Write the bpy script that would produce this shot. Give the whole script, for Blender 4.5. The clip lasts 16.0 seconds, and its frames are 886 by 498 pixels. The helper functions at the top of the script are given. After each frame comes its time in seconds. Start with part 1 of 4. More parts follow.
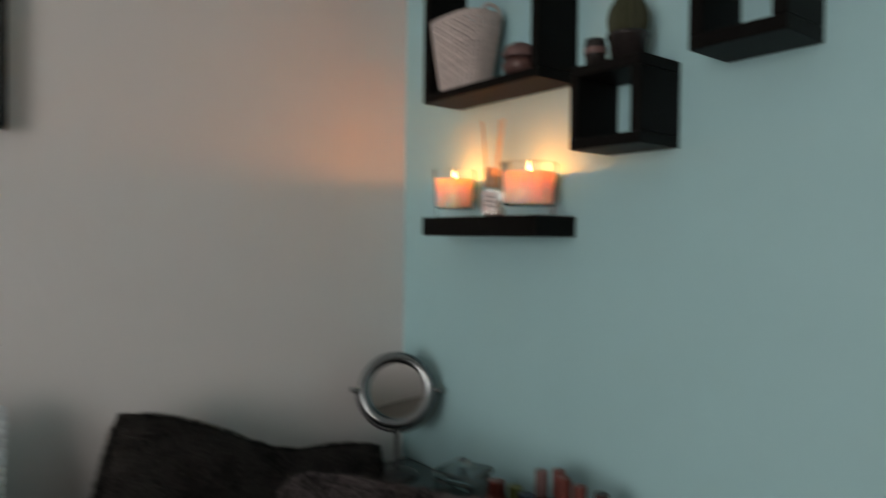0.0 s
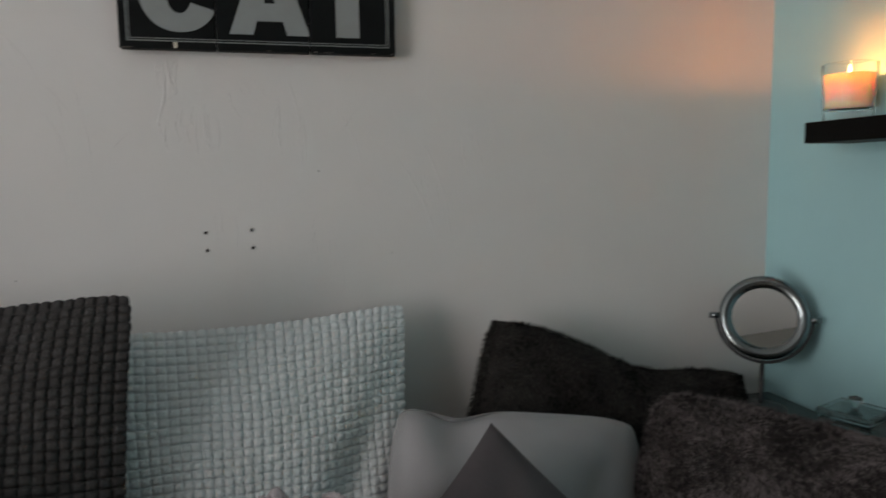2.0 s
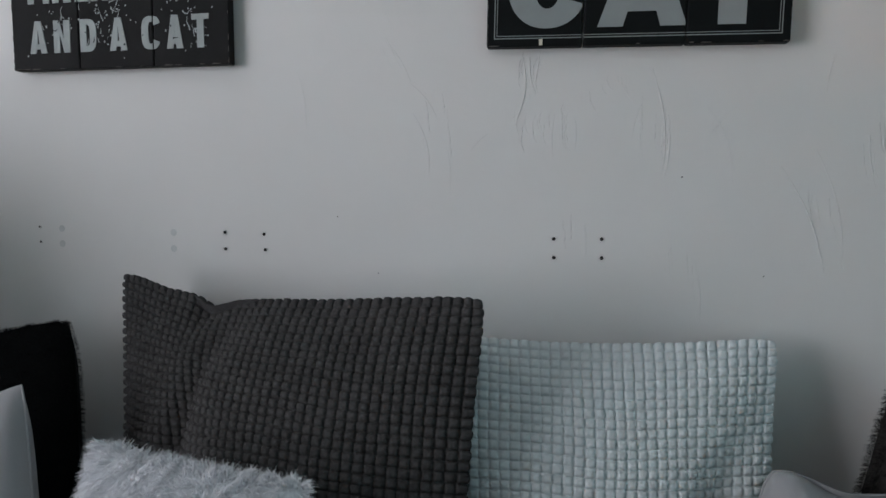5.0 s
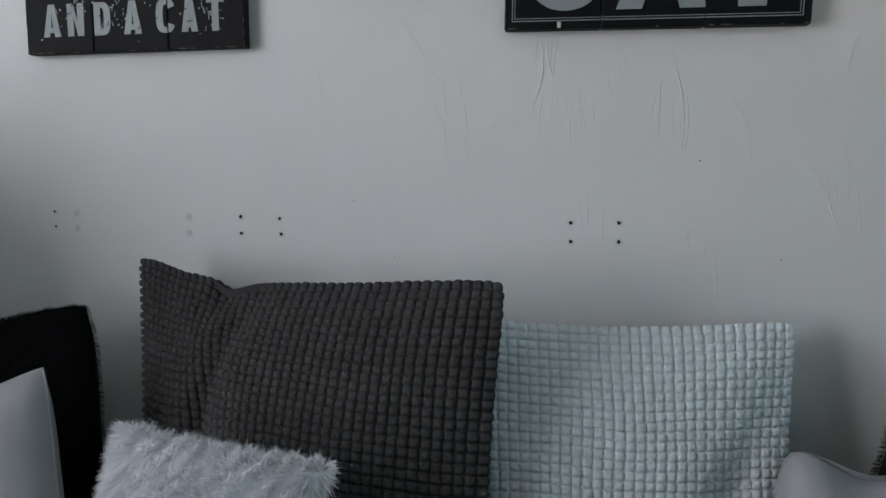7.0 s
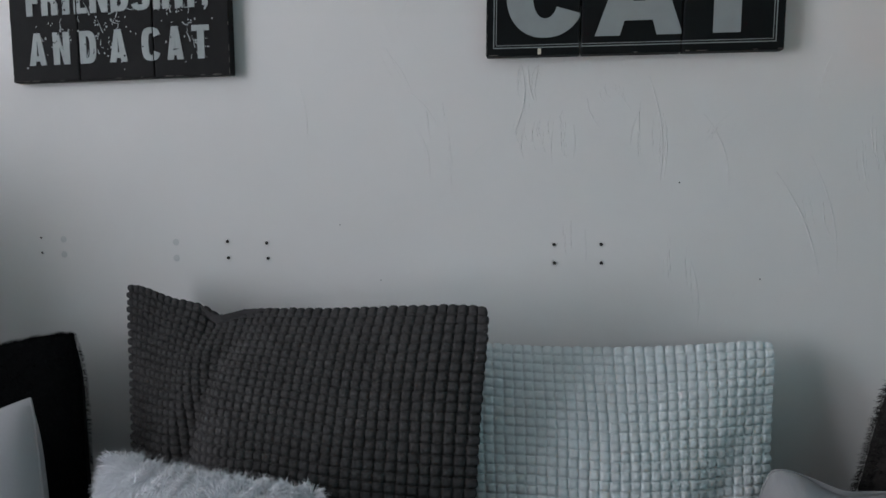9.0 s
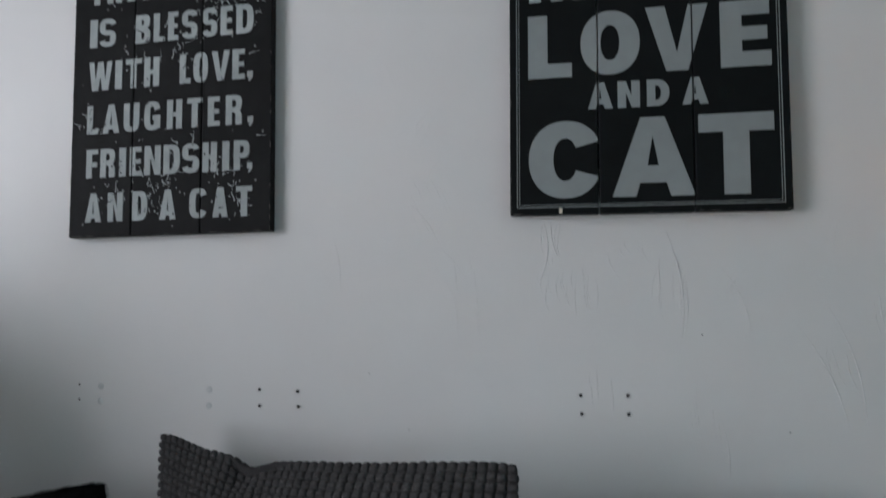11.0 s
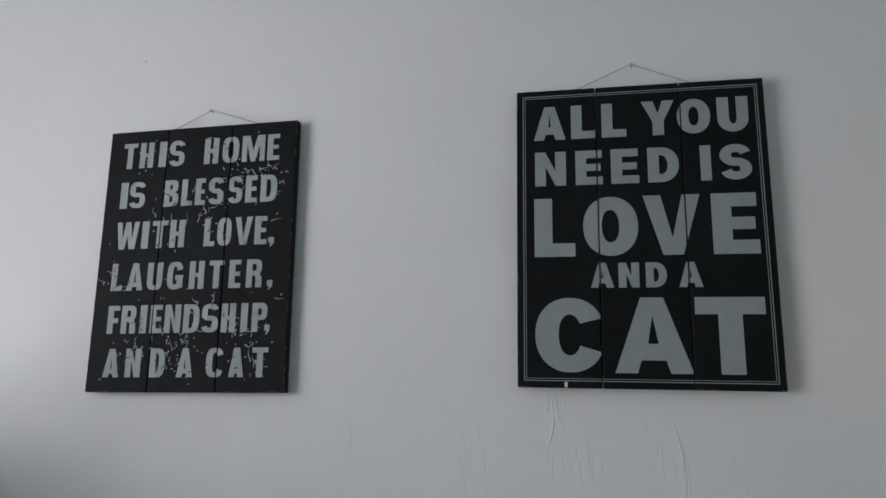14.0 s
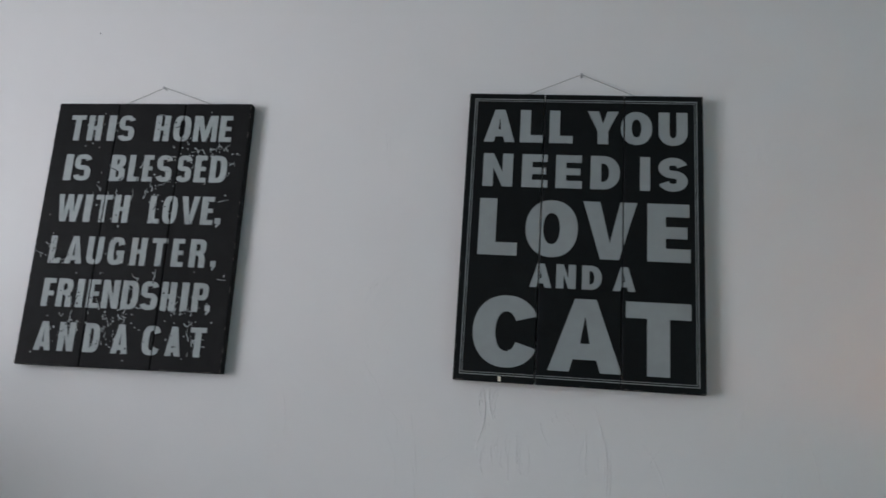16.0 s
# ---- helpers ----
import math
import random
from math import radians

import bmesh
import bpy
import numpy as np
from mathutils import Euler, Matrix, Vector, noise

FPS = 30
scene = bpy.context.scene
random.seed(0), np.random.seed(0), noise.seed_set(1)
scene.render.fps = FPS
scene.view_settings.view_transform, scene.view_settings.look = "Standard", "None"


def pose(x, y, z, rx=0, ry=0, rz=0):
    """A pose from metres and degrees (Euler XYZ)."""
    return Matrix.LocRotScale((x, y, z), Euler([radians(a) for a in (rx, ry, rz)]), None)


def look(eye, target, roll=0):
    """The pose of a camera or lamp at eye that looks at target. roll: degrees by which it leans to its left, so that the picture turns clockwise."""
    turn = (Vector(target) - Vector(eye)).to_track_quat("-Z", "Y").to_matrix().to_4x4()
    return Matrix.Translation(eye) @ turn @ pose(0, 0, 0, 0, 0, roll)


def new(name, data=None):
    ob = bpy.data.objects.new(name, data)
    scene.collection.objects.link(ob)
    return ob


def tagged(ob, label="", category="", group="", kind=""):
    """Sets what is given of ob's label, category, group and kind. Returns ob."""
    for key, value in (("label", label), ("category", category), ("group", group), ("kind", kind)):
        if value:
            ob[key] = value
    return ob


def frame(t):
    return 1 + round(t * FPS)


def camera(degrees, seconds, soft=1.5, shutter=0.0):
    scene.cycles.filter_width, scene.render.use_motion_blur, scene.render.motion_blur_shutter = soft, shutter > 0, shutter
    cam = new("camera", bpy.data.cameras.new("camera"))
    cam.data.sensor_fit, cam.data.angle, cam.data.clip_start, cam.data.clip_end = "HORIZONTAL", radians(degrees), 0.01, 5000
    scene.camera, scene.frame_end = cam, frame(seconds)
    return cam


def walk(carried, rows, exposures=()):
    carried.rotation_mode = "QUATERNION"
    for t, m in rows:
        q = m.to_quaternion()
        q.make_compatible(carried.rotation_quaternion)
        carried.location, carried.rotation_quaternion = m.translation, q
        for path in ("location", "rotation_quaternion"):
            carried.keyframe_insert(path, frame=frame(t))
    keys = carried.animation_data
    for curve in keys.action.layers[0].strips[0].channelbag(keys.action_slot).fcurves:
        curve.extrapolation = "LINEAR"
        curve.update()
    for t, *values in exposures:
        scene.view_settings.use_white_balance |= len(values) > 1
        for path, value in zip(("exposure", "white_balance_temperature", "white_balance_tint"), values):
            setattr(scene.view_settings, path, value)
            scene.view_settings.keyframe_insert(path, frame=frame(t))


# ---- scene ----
cam = camera(66.0, 16.0, soft=1.5, shutter=0.5)
PATH = [
    (0, (-0.864, -1.25, 1.177), (0.364, 0.328, 1.146), 0.7),
    (0.2, (-0.847, -1.251, 1.179), (0.203, 0.451, 1.215), 0.9),
    (0.5, (-0.891, -1.223, 1.183), (0.056, 0.538, 1.191), 1.6),
    (0.6, (-0.884, -1.22, 1.18), (-0.02, 0.583, 1.19), 0.7),
    (0.8, (-0.886, -1.218, 1.179), (-0.102, 0.622, 1.185), -0.5),
    (1, (-0.887, -1.21, 1.173), (-0.142, 0.644, 1.1), -1.0),
    (1.3, (-0.906, -1.198, 1.159), (-0.206, 0.669, 0.999), -0.9),
    (1.5, (-0.916, -1.19, 1.149), (-0.29, 0.703, 0.99), -0.8),
    (1.7, (-0.933, -1.18, 1.144), (-0.341, 0.732, 0.962), -0.8),
    (2, (-0.959, -1.165, 1.136), (-0.478, 0.765, 0.924), -0.8),
    (2.4, (-0.962, -1.158, 1.123), (-0.614, 0.798, 0.896), -0.7),
    (2.5, (-0.961, -1.144, 1.123), (-0.649, 0.819, 0.897), -0.5),
    (3, (-0.974, -1.097, 1.127), (-0.84, 0.891, 0.947), -0.4),
    (3.5, (-0.97, -1.075, 1.146), (-1.089, 0.911, 0.95), -0.2),
    (4, (-1.013, -1.075, 1.15), (-1.288, 0.897, 0.963), 1.1),
    (4.5, (-1.032, -1.062, 1.139), (-1.404, 0.894, 0.953), 1.0),
    (7, (-1.059, -1.068, 1.128), (-1.435, 0.883, 0.897), 1.0),
    (7.5, (-1.071, -1.07, 1.131), (-1.425, 0.887, 0.924), 2.4),
    (8, (-1.055, -1.073, 1.134), (-1.386, 0.888, 0.919), 1.5),
    (10.5, (-1.051, -1.102, 1.183), (-1.435, 0.861, 1.16), -0.5),
    (11, (-1.058, -1.116, 1.2), (-1.462, 0.837, 1.349), 0.2),
    (11.5, (-1.063, -1.124, 1.243), (-1.485, 0.819, 1.464), 0.2),
    (12, (-1.068, -1.147, 1.285), (-1.461, 0.792, 1.576), -0.0),
    (12.5, (-1.073, -1.159, 1.31), (-1.421, 0.782, 1.643), 0.7),
    (13, (-1.08, -1.178, 1.328), (-1.433, 0.756, 1.699), -0.1),
    (13.5, (-1.082, -1.186, 1.33), (-1.443, 0.743, 1.716), 0.6),
    (14, (-1.08, -1.197, 1.33), (-1.45, 0.727, 1.733), 1.1),
    (14.5, (-1.083, -1.205, 1.334), (-1.479, 0.717, 1.718), 0.9),
    (15, (-1.088, -1.208, 1.33), (-1.477, 0.719, 1.697), 1.9),
    (15.5, (-1.081, -1.216, 1.326), (-1.397, 0.719, 1.719), 3.3),
    (16, (-1.059, -1.214, 1.309), (-1.297, 0.728, 1.726), 3.9),
]
walk(cam, [(t, look(eye, target, roll)) for t, eye, target, roll in PATH],
     [(0.0, -0.42, 7650, 13), (1.5, -0.46, 7600, 12), (2.5, -0.12, 7050, 11), (4.5, -0.05, 6600, 9), (10.5, -0.08, 6500, 9), (12.5, -0.20, 6500, 9), (14.5, -0.10, 6550, 10), (16.0, -0.10, 6550, 10)])

# ---------- light ----------
world = bpy.data.worlds.new("sky")
scene.world = world
world.use_nodes = True
wn = world.node_tree
sky = wn.nodes.new("ShaderNodeTexSky")
sky.sky_type, sky.sun_disc = "NISHITA", False
sky.sun_elevation, sky.sun_rotation = radians(30), radians(250)
wn.nodes["Background"].inputs["Strength"].default_value = 0.10
wn.links.new(sky.outputs["Color"], wn.nodes["Background"].inputs["Color"])

ROOM_W, ROOM_S, ROOM_H = -3.25, -3.6, 2.45      # west wall, south wall, ceiling height
WIN_Y0, WIN_Y1, WIN_Z0, WIN_Z1 = -2.25, -1.05, 0.45, 2.00

lamp = bpy.data.lights.new("window_daylight", "AREA")
lamp.shape, lamp.size, lamp.size_y = "RECTANGLE", WIN_Y1 - WIN_Y0, WIN_Z1 - WIN_Z0
lamp.energy, lamp.color = 38, (0.87, 0.89, 0.985)
lob = new("window_daylight", lamp)
lob.matrix_world = look((ROOM_W - 0.05, (WIN_Y0 + WIN_Y1) / 2, (WIN_Z0 + WIN_Z1) / 2),
                        (ROOM_W + 0.95, (WIN_Y0 + WIN_Y1) / 2 + 0.35, (WIN_Z0 + WIN_Z1) / 2 - 0.02))


# ---------- materials ----------
def mat(name, color, rough=0.6, metal=0.0, vary=0.08, scale=40.0, bump=0.0, bump_scale=120.0, island=0.0, objvary=0.0, sharp=0.0, **extra):
    """Principled surface with two scales of colour variation and fine relief."""
    m = bpy.data.materials.new(name)
    m.use_nodes = True
    nt = m.node_tree
    b = nt.nodes["Principled BSDF"]
    b.inputs["Roughness"].default_value = rough
    b.inputs["Metallic"].default_value = metal
    for key, value in extra.items():
        b.inputs[key.replace("_", " ")].default_value = value
    tc = nt.nodes.new("ShaderNodeTexCoord")
    n1 = nt.nodes.new("ShaderNodeTexNoise")
    n1.inputs["Scale"].default_value, n1.inputs["Detail"].default_value = scale, 4
    n2 = nt.nodes.new("ShaderNodeTexNoise")
    n2.inputs["Scale"].default_value, n2.inputs["Detail"].default_value = scale / 9, 3
    for n in (n1, n2):
        nt.links.new(tc.outputs["Object"], n.inputs["Vector"])
    add = nt.nodes.new("ShaderNodeMath")
    nt.links.new(n1.outputs["Fac"], add.inputs[0])
    nt.links.new(n2.outputs["Fac"], add.inputs[1])
    last = add.outputs[0]
    if island or objvary:
        src = nt.nodes.new("ShaderNodeNewGeometry").outputs["Random Per Island"] if island else nt.nodes.new("ShaderNodeObjectInfo").outputs["Random"]
        ma = nt.nodes.new("ShaderNodeMath")
        ma.operation = "MULTIPLY_ADD"
        ma.inputs[1].default_value = island or objvary
        nt.links.new(src, ma.inputs[0])
        nt.links.new(last, ma.inputs[2])
        last = ma.outputs[0]
    mr = nt.nodes.new("ShaderNodeMapRange")
    mr.inputs["From Min"].default_value, mr.inputs["From Max"].default_value = 0.5 + sharp, 1.5 - sharp + (island or objvary)
    mr.inputs["To Min"].default_value, mr.inputs["To Max"].default_value = 1 - vary, 1 + vary
    nt.links.new(last, mr.inputs["Value"])
    mul = nt.nodes.new("ShaderNodeVectorMath")
    mul.operation = "SCALE"
    mul.inputs[0].default_value = color
    nt.links.new(mr.outputs[0], mul.inputs["Scale"])
    nt.links.new(mul.outputs[0], b.inputs["Base Color"])
    if bump:
        n3 = nt.nodes.new("ShaderNodeTexNoise")
        n3.inputs["Scale"].default_value, n3.inputs["Detail"].default_value = bump_scale, 5
        nt.links.new(tc.outputs["Object"], n3.inputs["Vector"])
        bp = nt.nodes.new("ShaderNodeBump")
        bp.inputs["Strength"].default_value, bp.inputs["Distance"].default_value = bump, 0.002
        nt.links.new(n3.outputs["Fac"], bp.inputs["Height"])
        nt.links.new(bp.outputs[0], b.inputs["Normal"])
    return m


def glass(name, color=(1, 1, 1), rough=0.0):
    return mat(name, color, rough, vary=0.0, Transmission_Weight=1.0, IOR=1.45)


def glow(name, color, strength):
    m = bpy.data.materials.new(name)
    m.use_nodes = True
    b = m.node_tree.nodes["Principled BSDF"]
    b.inputs["Base Color"].default_value = (*color, 1)
    b.inputs["Emission Color"].default_value = (*color, 1)
    b.inputs["Emission Strength"].default_value = strength
    return m


M_WALL = mat("white_wall_paint", (0.76, 0.75, 0.735), 0.62, vary=0.025, scale=9, bump=0.55, bump_scale=14)
M_MINT = mat("mint_wall_paint", (0.365, 0.64, 0.675), 0.55, vary=0.025, scale=9, bump=0.4, bump_scale=16)
M_BACK = mat("grey_beige_wall_paint", (0.27, 0.26, 0.24), 0.7, vary=0.03, scale=9)
M_CEIL = mat("ceiling_paint", (0.8, 0.8, 0.79), 0.8, vary=0.02)
M_FLOOR = mat("floor_boards", (0.22, 0.15, 0.10), 0.5, vary=0.3, scale=14)
M_FRAME = mat("window_frame_paint", (0.8, 0.8, 0.8), 0.4, vary=0.03)
M_HOLE = mat("screw_hole_dark", (0.02, 0.018, 0.016), 0.9, vary=0.2)
M_SHELF = mat("black_brown_foil", (0.005, 0.0048, 0.0045), 0.5, vary=0.25, scale=60, bump=0.1, Specular_IOR_Level=0.08)
M_SIGN = mat("black_stained_wood", (0.0055, 0.007, 0.0075), 0.6, vary=0.4, scale=30, bump=0.3, bump_scale=60, Specular_IOR_Level=0.14)
M_SIGN2 = mat("charcoal_stained_wood", (0.009, 0.009, 0.0095), 0.62, vary=0.5, scale=30, bump=0.3, bump_scale=60, Specular_IOR_Level=0.14)
M_LETTER = mat("grey_white_lettering", (0.27, 0.30, 0.30), 0.6, vary=0.10, scale=50)
M_LETTER2 = mat("worn_white_lettering", (0.335, 0.37, 0.365), 0.65, vary=0.22, scale=70)
M_SCUFF = mat("bare_scuffed_wood", (0.13, 0.12, 0.11), 0.8, vary=0.3)
M_STRING = mat("hanging_cord", (0.35, 0.34, 0.32), 0.8)
M_METAL = mat("nail_steel", (0.5, 0.5, 0.5), 0.35, 1.0)
M_TAG = mat("paper_tag", (0.75, 0.70, 0.58), 0.8)
M_DARKCH = mat("dark_grey_chenille", (0.056, 0.054, 0.055), 0.95, vary=0.35, scale=260, bump=0.5, bump_scale=900, Specular_IOR_Level=0.2)
M_WHITECH = mat("white_chenille", (0.71, 0.755, 0.77), 0.95, vary=0.07, scale=260, bump=0.5, bump_scale=900)
M_SATIN = mat("white_satin", (0.29, 0.295, 0.305), 0.5, vary=0.05, scale=30, bump=0.1, bump_scale=300, Sheen_Weight=0.2)
M_GREYCL = mat("grey_cotton", (0.075, 0.066, 0.072), 0.85, vary=0.12, scale=300, bump=0.4, bump_scale=900)
M_BROWN = mat("brown_fur_backing", (0.02, 0.017, 0.016), 0.95, vary=0.2)
# Blotchy light and dark of the nap's lie is painted into both fur colours.
M_BROWNF = mat("brown_fur", (0.027, 0.026, 0.024), 0.9, vary=0.95, scale=150, island=0.15, sharp=0.42, Specular_IOR_Level=0.25)
M_BROWNL = mat("taupe_fur", (0.092, 0.081, 0.083), 0.9, vary=0.90, scale=150, island=0.15, sharp=0.42, Specular_IOR_Level=0.3)
M_BLACKF = mat("black_fur", (0.004, 0.0045, 0.005), 0.95, vary=0.4, island=1.0, Specular_IOR_Level=0.1)
M_SHAG = mat("white_shag", (0.80, 0.81, 0.84), 0.6, vary=0.12, island=0.8)
M_THROW = mat("grey_shag", (0.34, 0.32, 0.34), 0.9, vary=0.45, scale=120, island=1.0, bump=0.6, bump_scale=500)
M_SOFA = mat("grey_sofa_fabric", (0.10, 0.10, 0.11), 0.9, vary=0.15, scale=200, bump=0.3, bump_scale=700)
M_GLASS = glass("clear_glass")
M_TUMBLER = mat("thin_tumbler_glass", (1, 1, 1), 0.0, vary=0.0, Transmission_Weight=1.0, IOR=1.10)
M_WAX = mat("pink_wax", (0.95, 0.66, 0.46), 0.5, vary=0.04, Subsurface_Weight=1.0, Subsurface_Radius=(0.06, 0.026, 0.010), Subsurface_Scale=1.0)
M_WICK = mat("burnt_wick", (0.02, 0.02, 0.02), 0.9)
M_FLAME = glow("flame", (1.0, 0.62, 0.22), 22)
M_OIL = mat("fragrance_oil", (0.85, 0.75, 0.68), 0.1, vary=0.02, Transmission_Weight=0.7)
M_LABEL = mat("white_label", (0.78, 0.74, 0.72), 0.7)
M_PRINT = mat("label_print", (0.12, 0.10, 0.10), 0.8)
M_REED = mat("reed_wood", (0.55, 0.38, 0.22), 0.8, vary=0.15)
M_CAP = mat("pale_wood_cap", (0.52, 0.33, 0.20), 0.6, vary=0.15)
M_WICKER = mat("white_washed_wicker", (0.60, 0.54, 0.51), 0.85, vary=0.4, scale=90, island=0.8)
M_LINER = mat("dark_lining", (0.03, 0.03, 0.032), 0.9)
M_CHROME = mat("chrome", (0.22, 0.25, 0.26), 0.22, 1.0, vary=0.03)
M_DKCHROME = mat("dark_chrome", (0.03, 0.034, 0.036), 0.35, 0.0, vary=0.05)
M_MIRROR = mat("mirror_glass", (0.9, 0.92, 0.92), 0.01, 1.0, vary=0.0)
M_TABLE = mat("black_glass_table", (0.02, 0.03, 0.03), 0.12, vary=0.1)
M_RED = mat("red_brown_plastic", (0.13, 0.03, 0.022), 0.4, vary=0.2)
M_STRIPE = mat("pink_lid", (0.16, 0.095, 0.09), 0.5, vary=0.15)
M_BROWNJ = mat("dark_brown_bottle", (0.06, 0.025, 0.02), 0.25, vary=0.2)
M_GREENJ = mat("olive_lid", (0.12, 0.14, 0.04), 0.5)
M_NAVY = mat("navy_box", (0.02, 0.03, 0.06), 0.5)
M_CACTUS = mat("cactus_skin", (0.036, 0.042, 0.016), 0.7, vary=0.3, scale=120, bump=0.4)
M_POT = mat("dark_glazed_pot", (0.025, 0.022, 0.022), 0.25, vary=0.2)
M_SILVER = mat("silver_beads", (0.7, 0.7, 0.72), 0.2, 1.0)
M_ORB = mat("rose_brown_glaze", (0.10, 0.05, 0.045), 0.35, vary=0.35, scale=80)


# ---------- mesh helpers ----------
def part(name, bm, material, parent=None, label="", smooth=False):
    me = bpy.data.meshes.new(name)
    bm.to_mesh(me)
    bm.free()
    if smooth:
        for p in me.polygons:
            p.use_smooth = True
    me.materials.append(material)
    ob = new(name, me)
    if parent is not None:
        ob.parent = parent
    return tagged(ob, label)


def raw(name, verts, faces, material, parent=None, label="", smooth=True):
    me = bpy.data.meshes.new(name)
    me.from_pydata(verts, [], faces)
    if smooth:
        me.polygons.foreach_set("use_smooth", [True] * len(me.polygons))
    me.materials.append(material)
    ob = new(name, me)
    if parent is not None:
        ob.parent = parent
    return tagged(ob, label)


def thing(name, m, label, category, group="", kind=""):
    ob = new(name)
    ob.empty_display_size = 0.05
    ob.matrix_world = m
    return tagged(ob, label, category, group, kind)


def box(x0, x1, y0, y1, z0, z1, bevel=0.0, bm=None, seg=2):
    bm = bm or bmesh.new()
    r = bmesh.ops.create_cube(bm, size=1, matrix=Matrix.Translation(((x0 + x1) / 2, (y0 + y1) / 2, (z0 + z1) / 2)) @ Matrix.Diagonal((x1 - x0, y1 - y0, z1 - z0, 1)))
    if bevel:
        es = list({e for v in r["verts"] for e in v.link_edges})
        bmesh.ops.bevel(bm, geom=es, offset=bevel, segments=seg, affect="EDGES", profile=0.5)
    return bm


def lathe(profile, n=40, bm=None):
    """Surface of revolution about z from (radius, height) pairs."""
    bm = bm or bmesh.new()
    rings = []
    for r, z in profile:
        if r < 1e-6:
            rings.append([bm.verts.new((0, 0, z))])
        else:
            rings.append([bm.verts.new((r * math.cos(2 * math.pi * i / n), r * math.sin(2 * math.pi * i / n), z)) for i in range(n)])
    for a, b in zip(rings, rings[1:]):
        for i in range(n):
            j = (i + 1) % n
            if len(a) == 1 and len(b) == 1:
                continue
            if len(a) == 1:
                bm.faces.new((a[0], b[j], b[i]))
            elif len(b) == 1:
                bm.faces.new((a[i], a[j], b[0]))
            else:
                bm.faces.new((a[i], a[j], b[j], b[i]))
    bmesh.ops.recalc_face_normals(bm, faces=bm.faces)
    return bm


def tube(points, radius, n=6, bm=None, closed=False):
    """A round bar along points."""
    bm = bm or bmesh.new()
    pts = [Vector(p) for p in points]
    rings = []
    k = len(pts)
    for i, p in enumerate(pts):
        a = pts[(i - 1) % k] if closed or i else p
        b = pts[(i + 1) % k] if closed or i < k - 1 else p
        d = (b - a).normalized()
        s = d.cross(Vector((0.13, 0.37, 0.92))).normalized()
        t = d.cross(s)
        r = radius[i] if isinstance(radius, (list, tuple)) else radius
        rings.append([bm.verts.new(p + r * (math.cos(2 * math.pi * j / n) * s + math.sin(2 * math.pi * j / n) * t)) for j in range(n)])
    for i in range(k if closed else k - 1):
        a, b = rings[i], rings[(i + 1) % k]
        for j in range(n):
            bm.faces.new((a[j], a[(j + 1) % n], b[(j + 1) % n], b[j]))
    if not closed:
        bm.faces.new(rings[0][::-1])
        bm.faces.new(rings[-1])
    bmesh.ops.recalc_face_normals(bm, faces=bm.faces)
    return bm


# ---------- the room ----------
wall_north = tagged(part("wall_north", box(ROOM_W - 0.12, 0.12, 0.0, 0.12, 0, ROOM_H), M_WALL), "white painted plaster wall with trowel marks and screw holes", "wall", kind="structure")
wall_east = tagged(part("wall_east", box(0.0, 0.12, ROOM_S - 0.12, 0.0, 0, ROOM_H), M_MINT), "mint green painted accent wall with dark shelves", "wall", kind="structure")
wall_south = tagged(part("wall_south", box(ROOM_W - 0.12, 0.0, ROOM_S - 0.12, ROOM_S, 0, ROOM_H), M_BACK), "plain grey-beige painted wall closing the room", "wall", kind="structure")
bm = bmesh.new()
box(ROOM_W - 0.12, ROOM_W, ROOM_S, WIN_Y0, 0, ROOM_H, bm=bm)
box(ROOM_W - 0.12, ROOM_W, WIN_Y1, 0.0, 0, ROOM_H, bm=bm)
box(ROOM_W - 0.12, ROOM_W, WIN_Y0, WIN_Y1, 0, WIN_Z0, bm=bm)
box(ROOM_W - 0.12, ROOM_W, WIN_Y0, WIN_Y1, WIN_Z1, ROOM_H, bm=bm)
wall_west = tagged(part("wall_west", bm, M_WALL), "plain white painted wall with a window opening", "wall", kind="structure")
tagged(part("floor", box(ROOM_W - 0.12, 0.12, ROOM_S - 0.12, 0.12, -0.1, 0), M_FLOOR), "brown wooden floor of the room", "floor", kind="structure")
tagged(part("ceiling", box(ROOM_W - 0.12, 0.12, ROOM_S - 0.12, 0.12, ROOM_H, ROOM_H + 0.1), M_CEIL), "plain white ceiling of the room", "ceiling", kind="structure")

# Unseen blocker, added only to throw a soft shadow on wall_north's west end.
tagged(part("shadow_blocker_wall", box(-2.44, -2.36, -0.74, -0.0005, 0, 1.23, 0.004), M_WALL), "unseen low white wall added to shade the wall's west end", "wall", kind="structure")

# Screw holes left in the plaster: a torn dark mouth inside a small raised rim.
for i, (x, z) in enumerate([(-1.065, 1.050), (-0.993, 1.052), (-1.064, 1.021), (-0.992, 1.023), (-1.615, 1.043), (-1.544, 1.042),
                            (-1.614, 1.015), (-1.542, 1.016), (-1.975, 1.042), (-1.974, 1.015)]):
    r = 0.0021 if i < 8 else 0.0014
    ring = [(x + 1.9 * r * (1 + 0.25 * math.sin(3 * q + i)) * math.cos(q), 0.0, z + 1.9 * r * (1 + 0.25 * math.cos(2 * q + i)) * math.sin(q)) for q in np.linspace(0, 2 * math.pi, 15)[:-1]]
    part("torn_plaster", tube(ring, 0.0009, 5, closed=True), M_WALL, wall_north, smooth=True)
    bm = lathe([(0, 0.0008), (r * 0.9, 0.0008), (r, 0.0012), (r * 1.3, 0.0008), (r * 1.5, -0.001)], 12)
    o = part("screw_hole", bm, M_HOLE, wall_north, smooth=True)
    o.matrix_basis = pose(x, 0, z, 90, 0, 0)
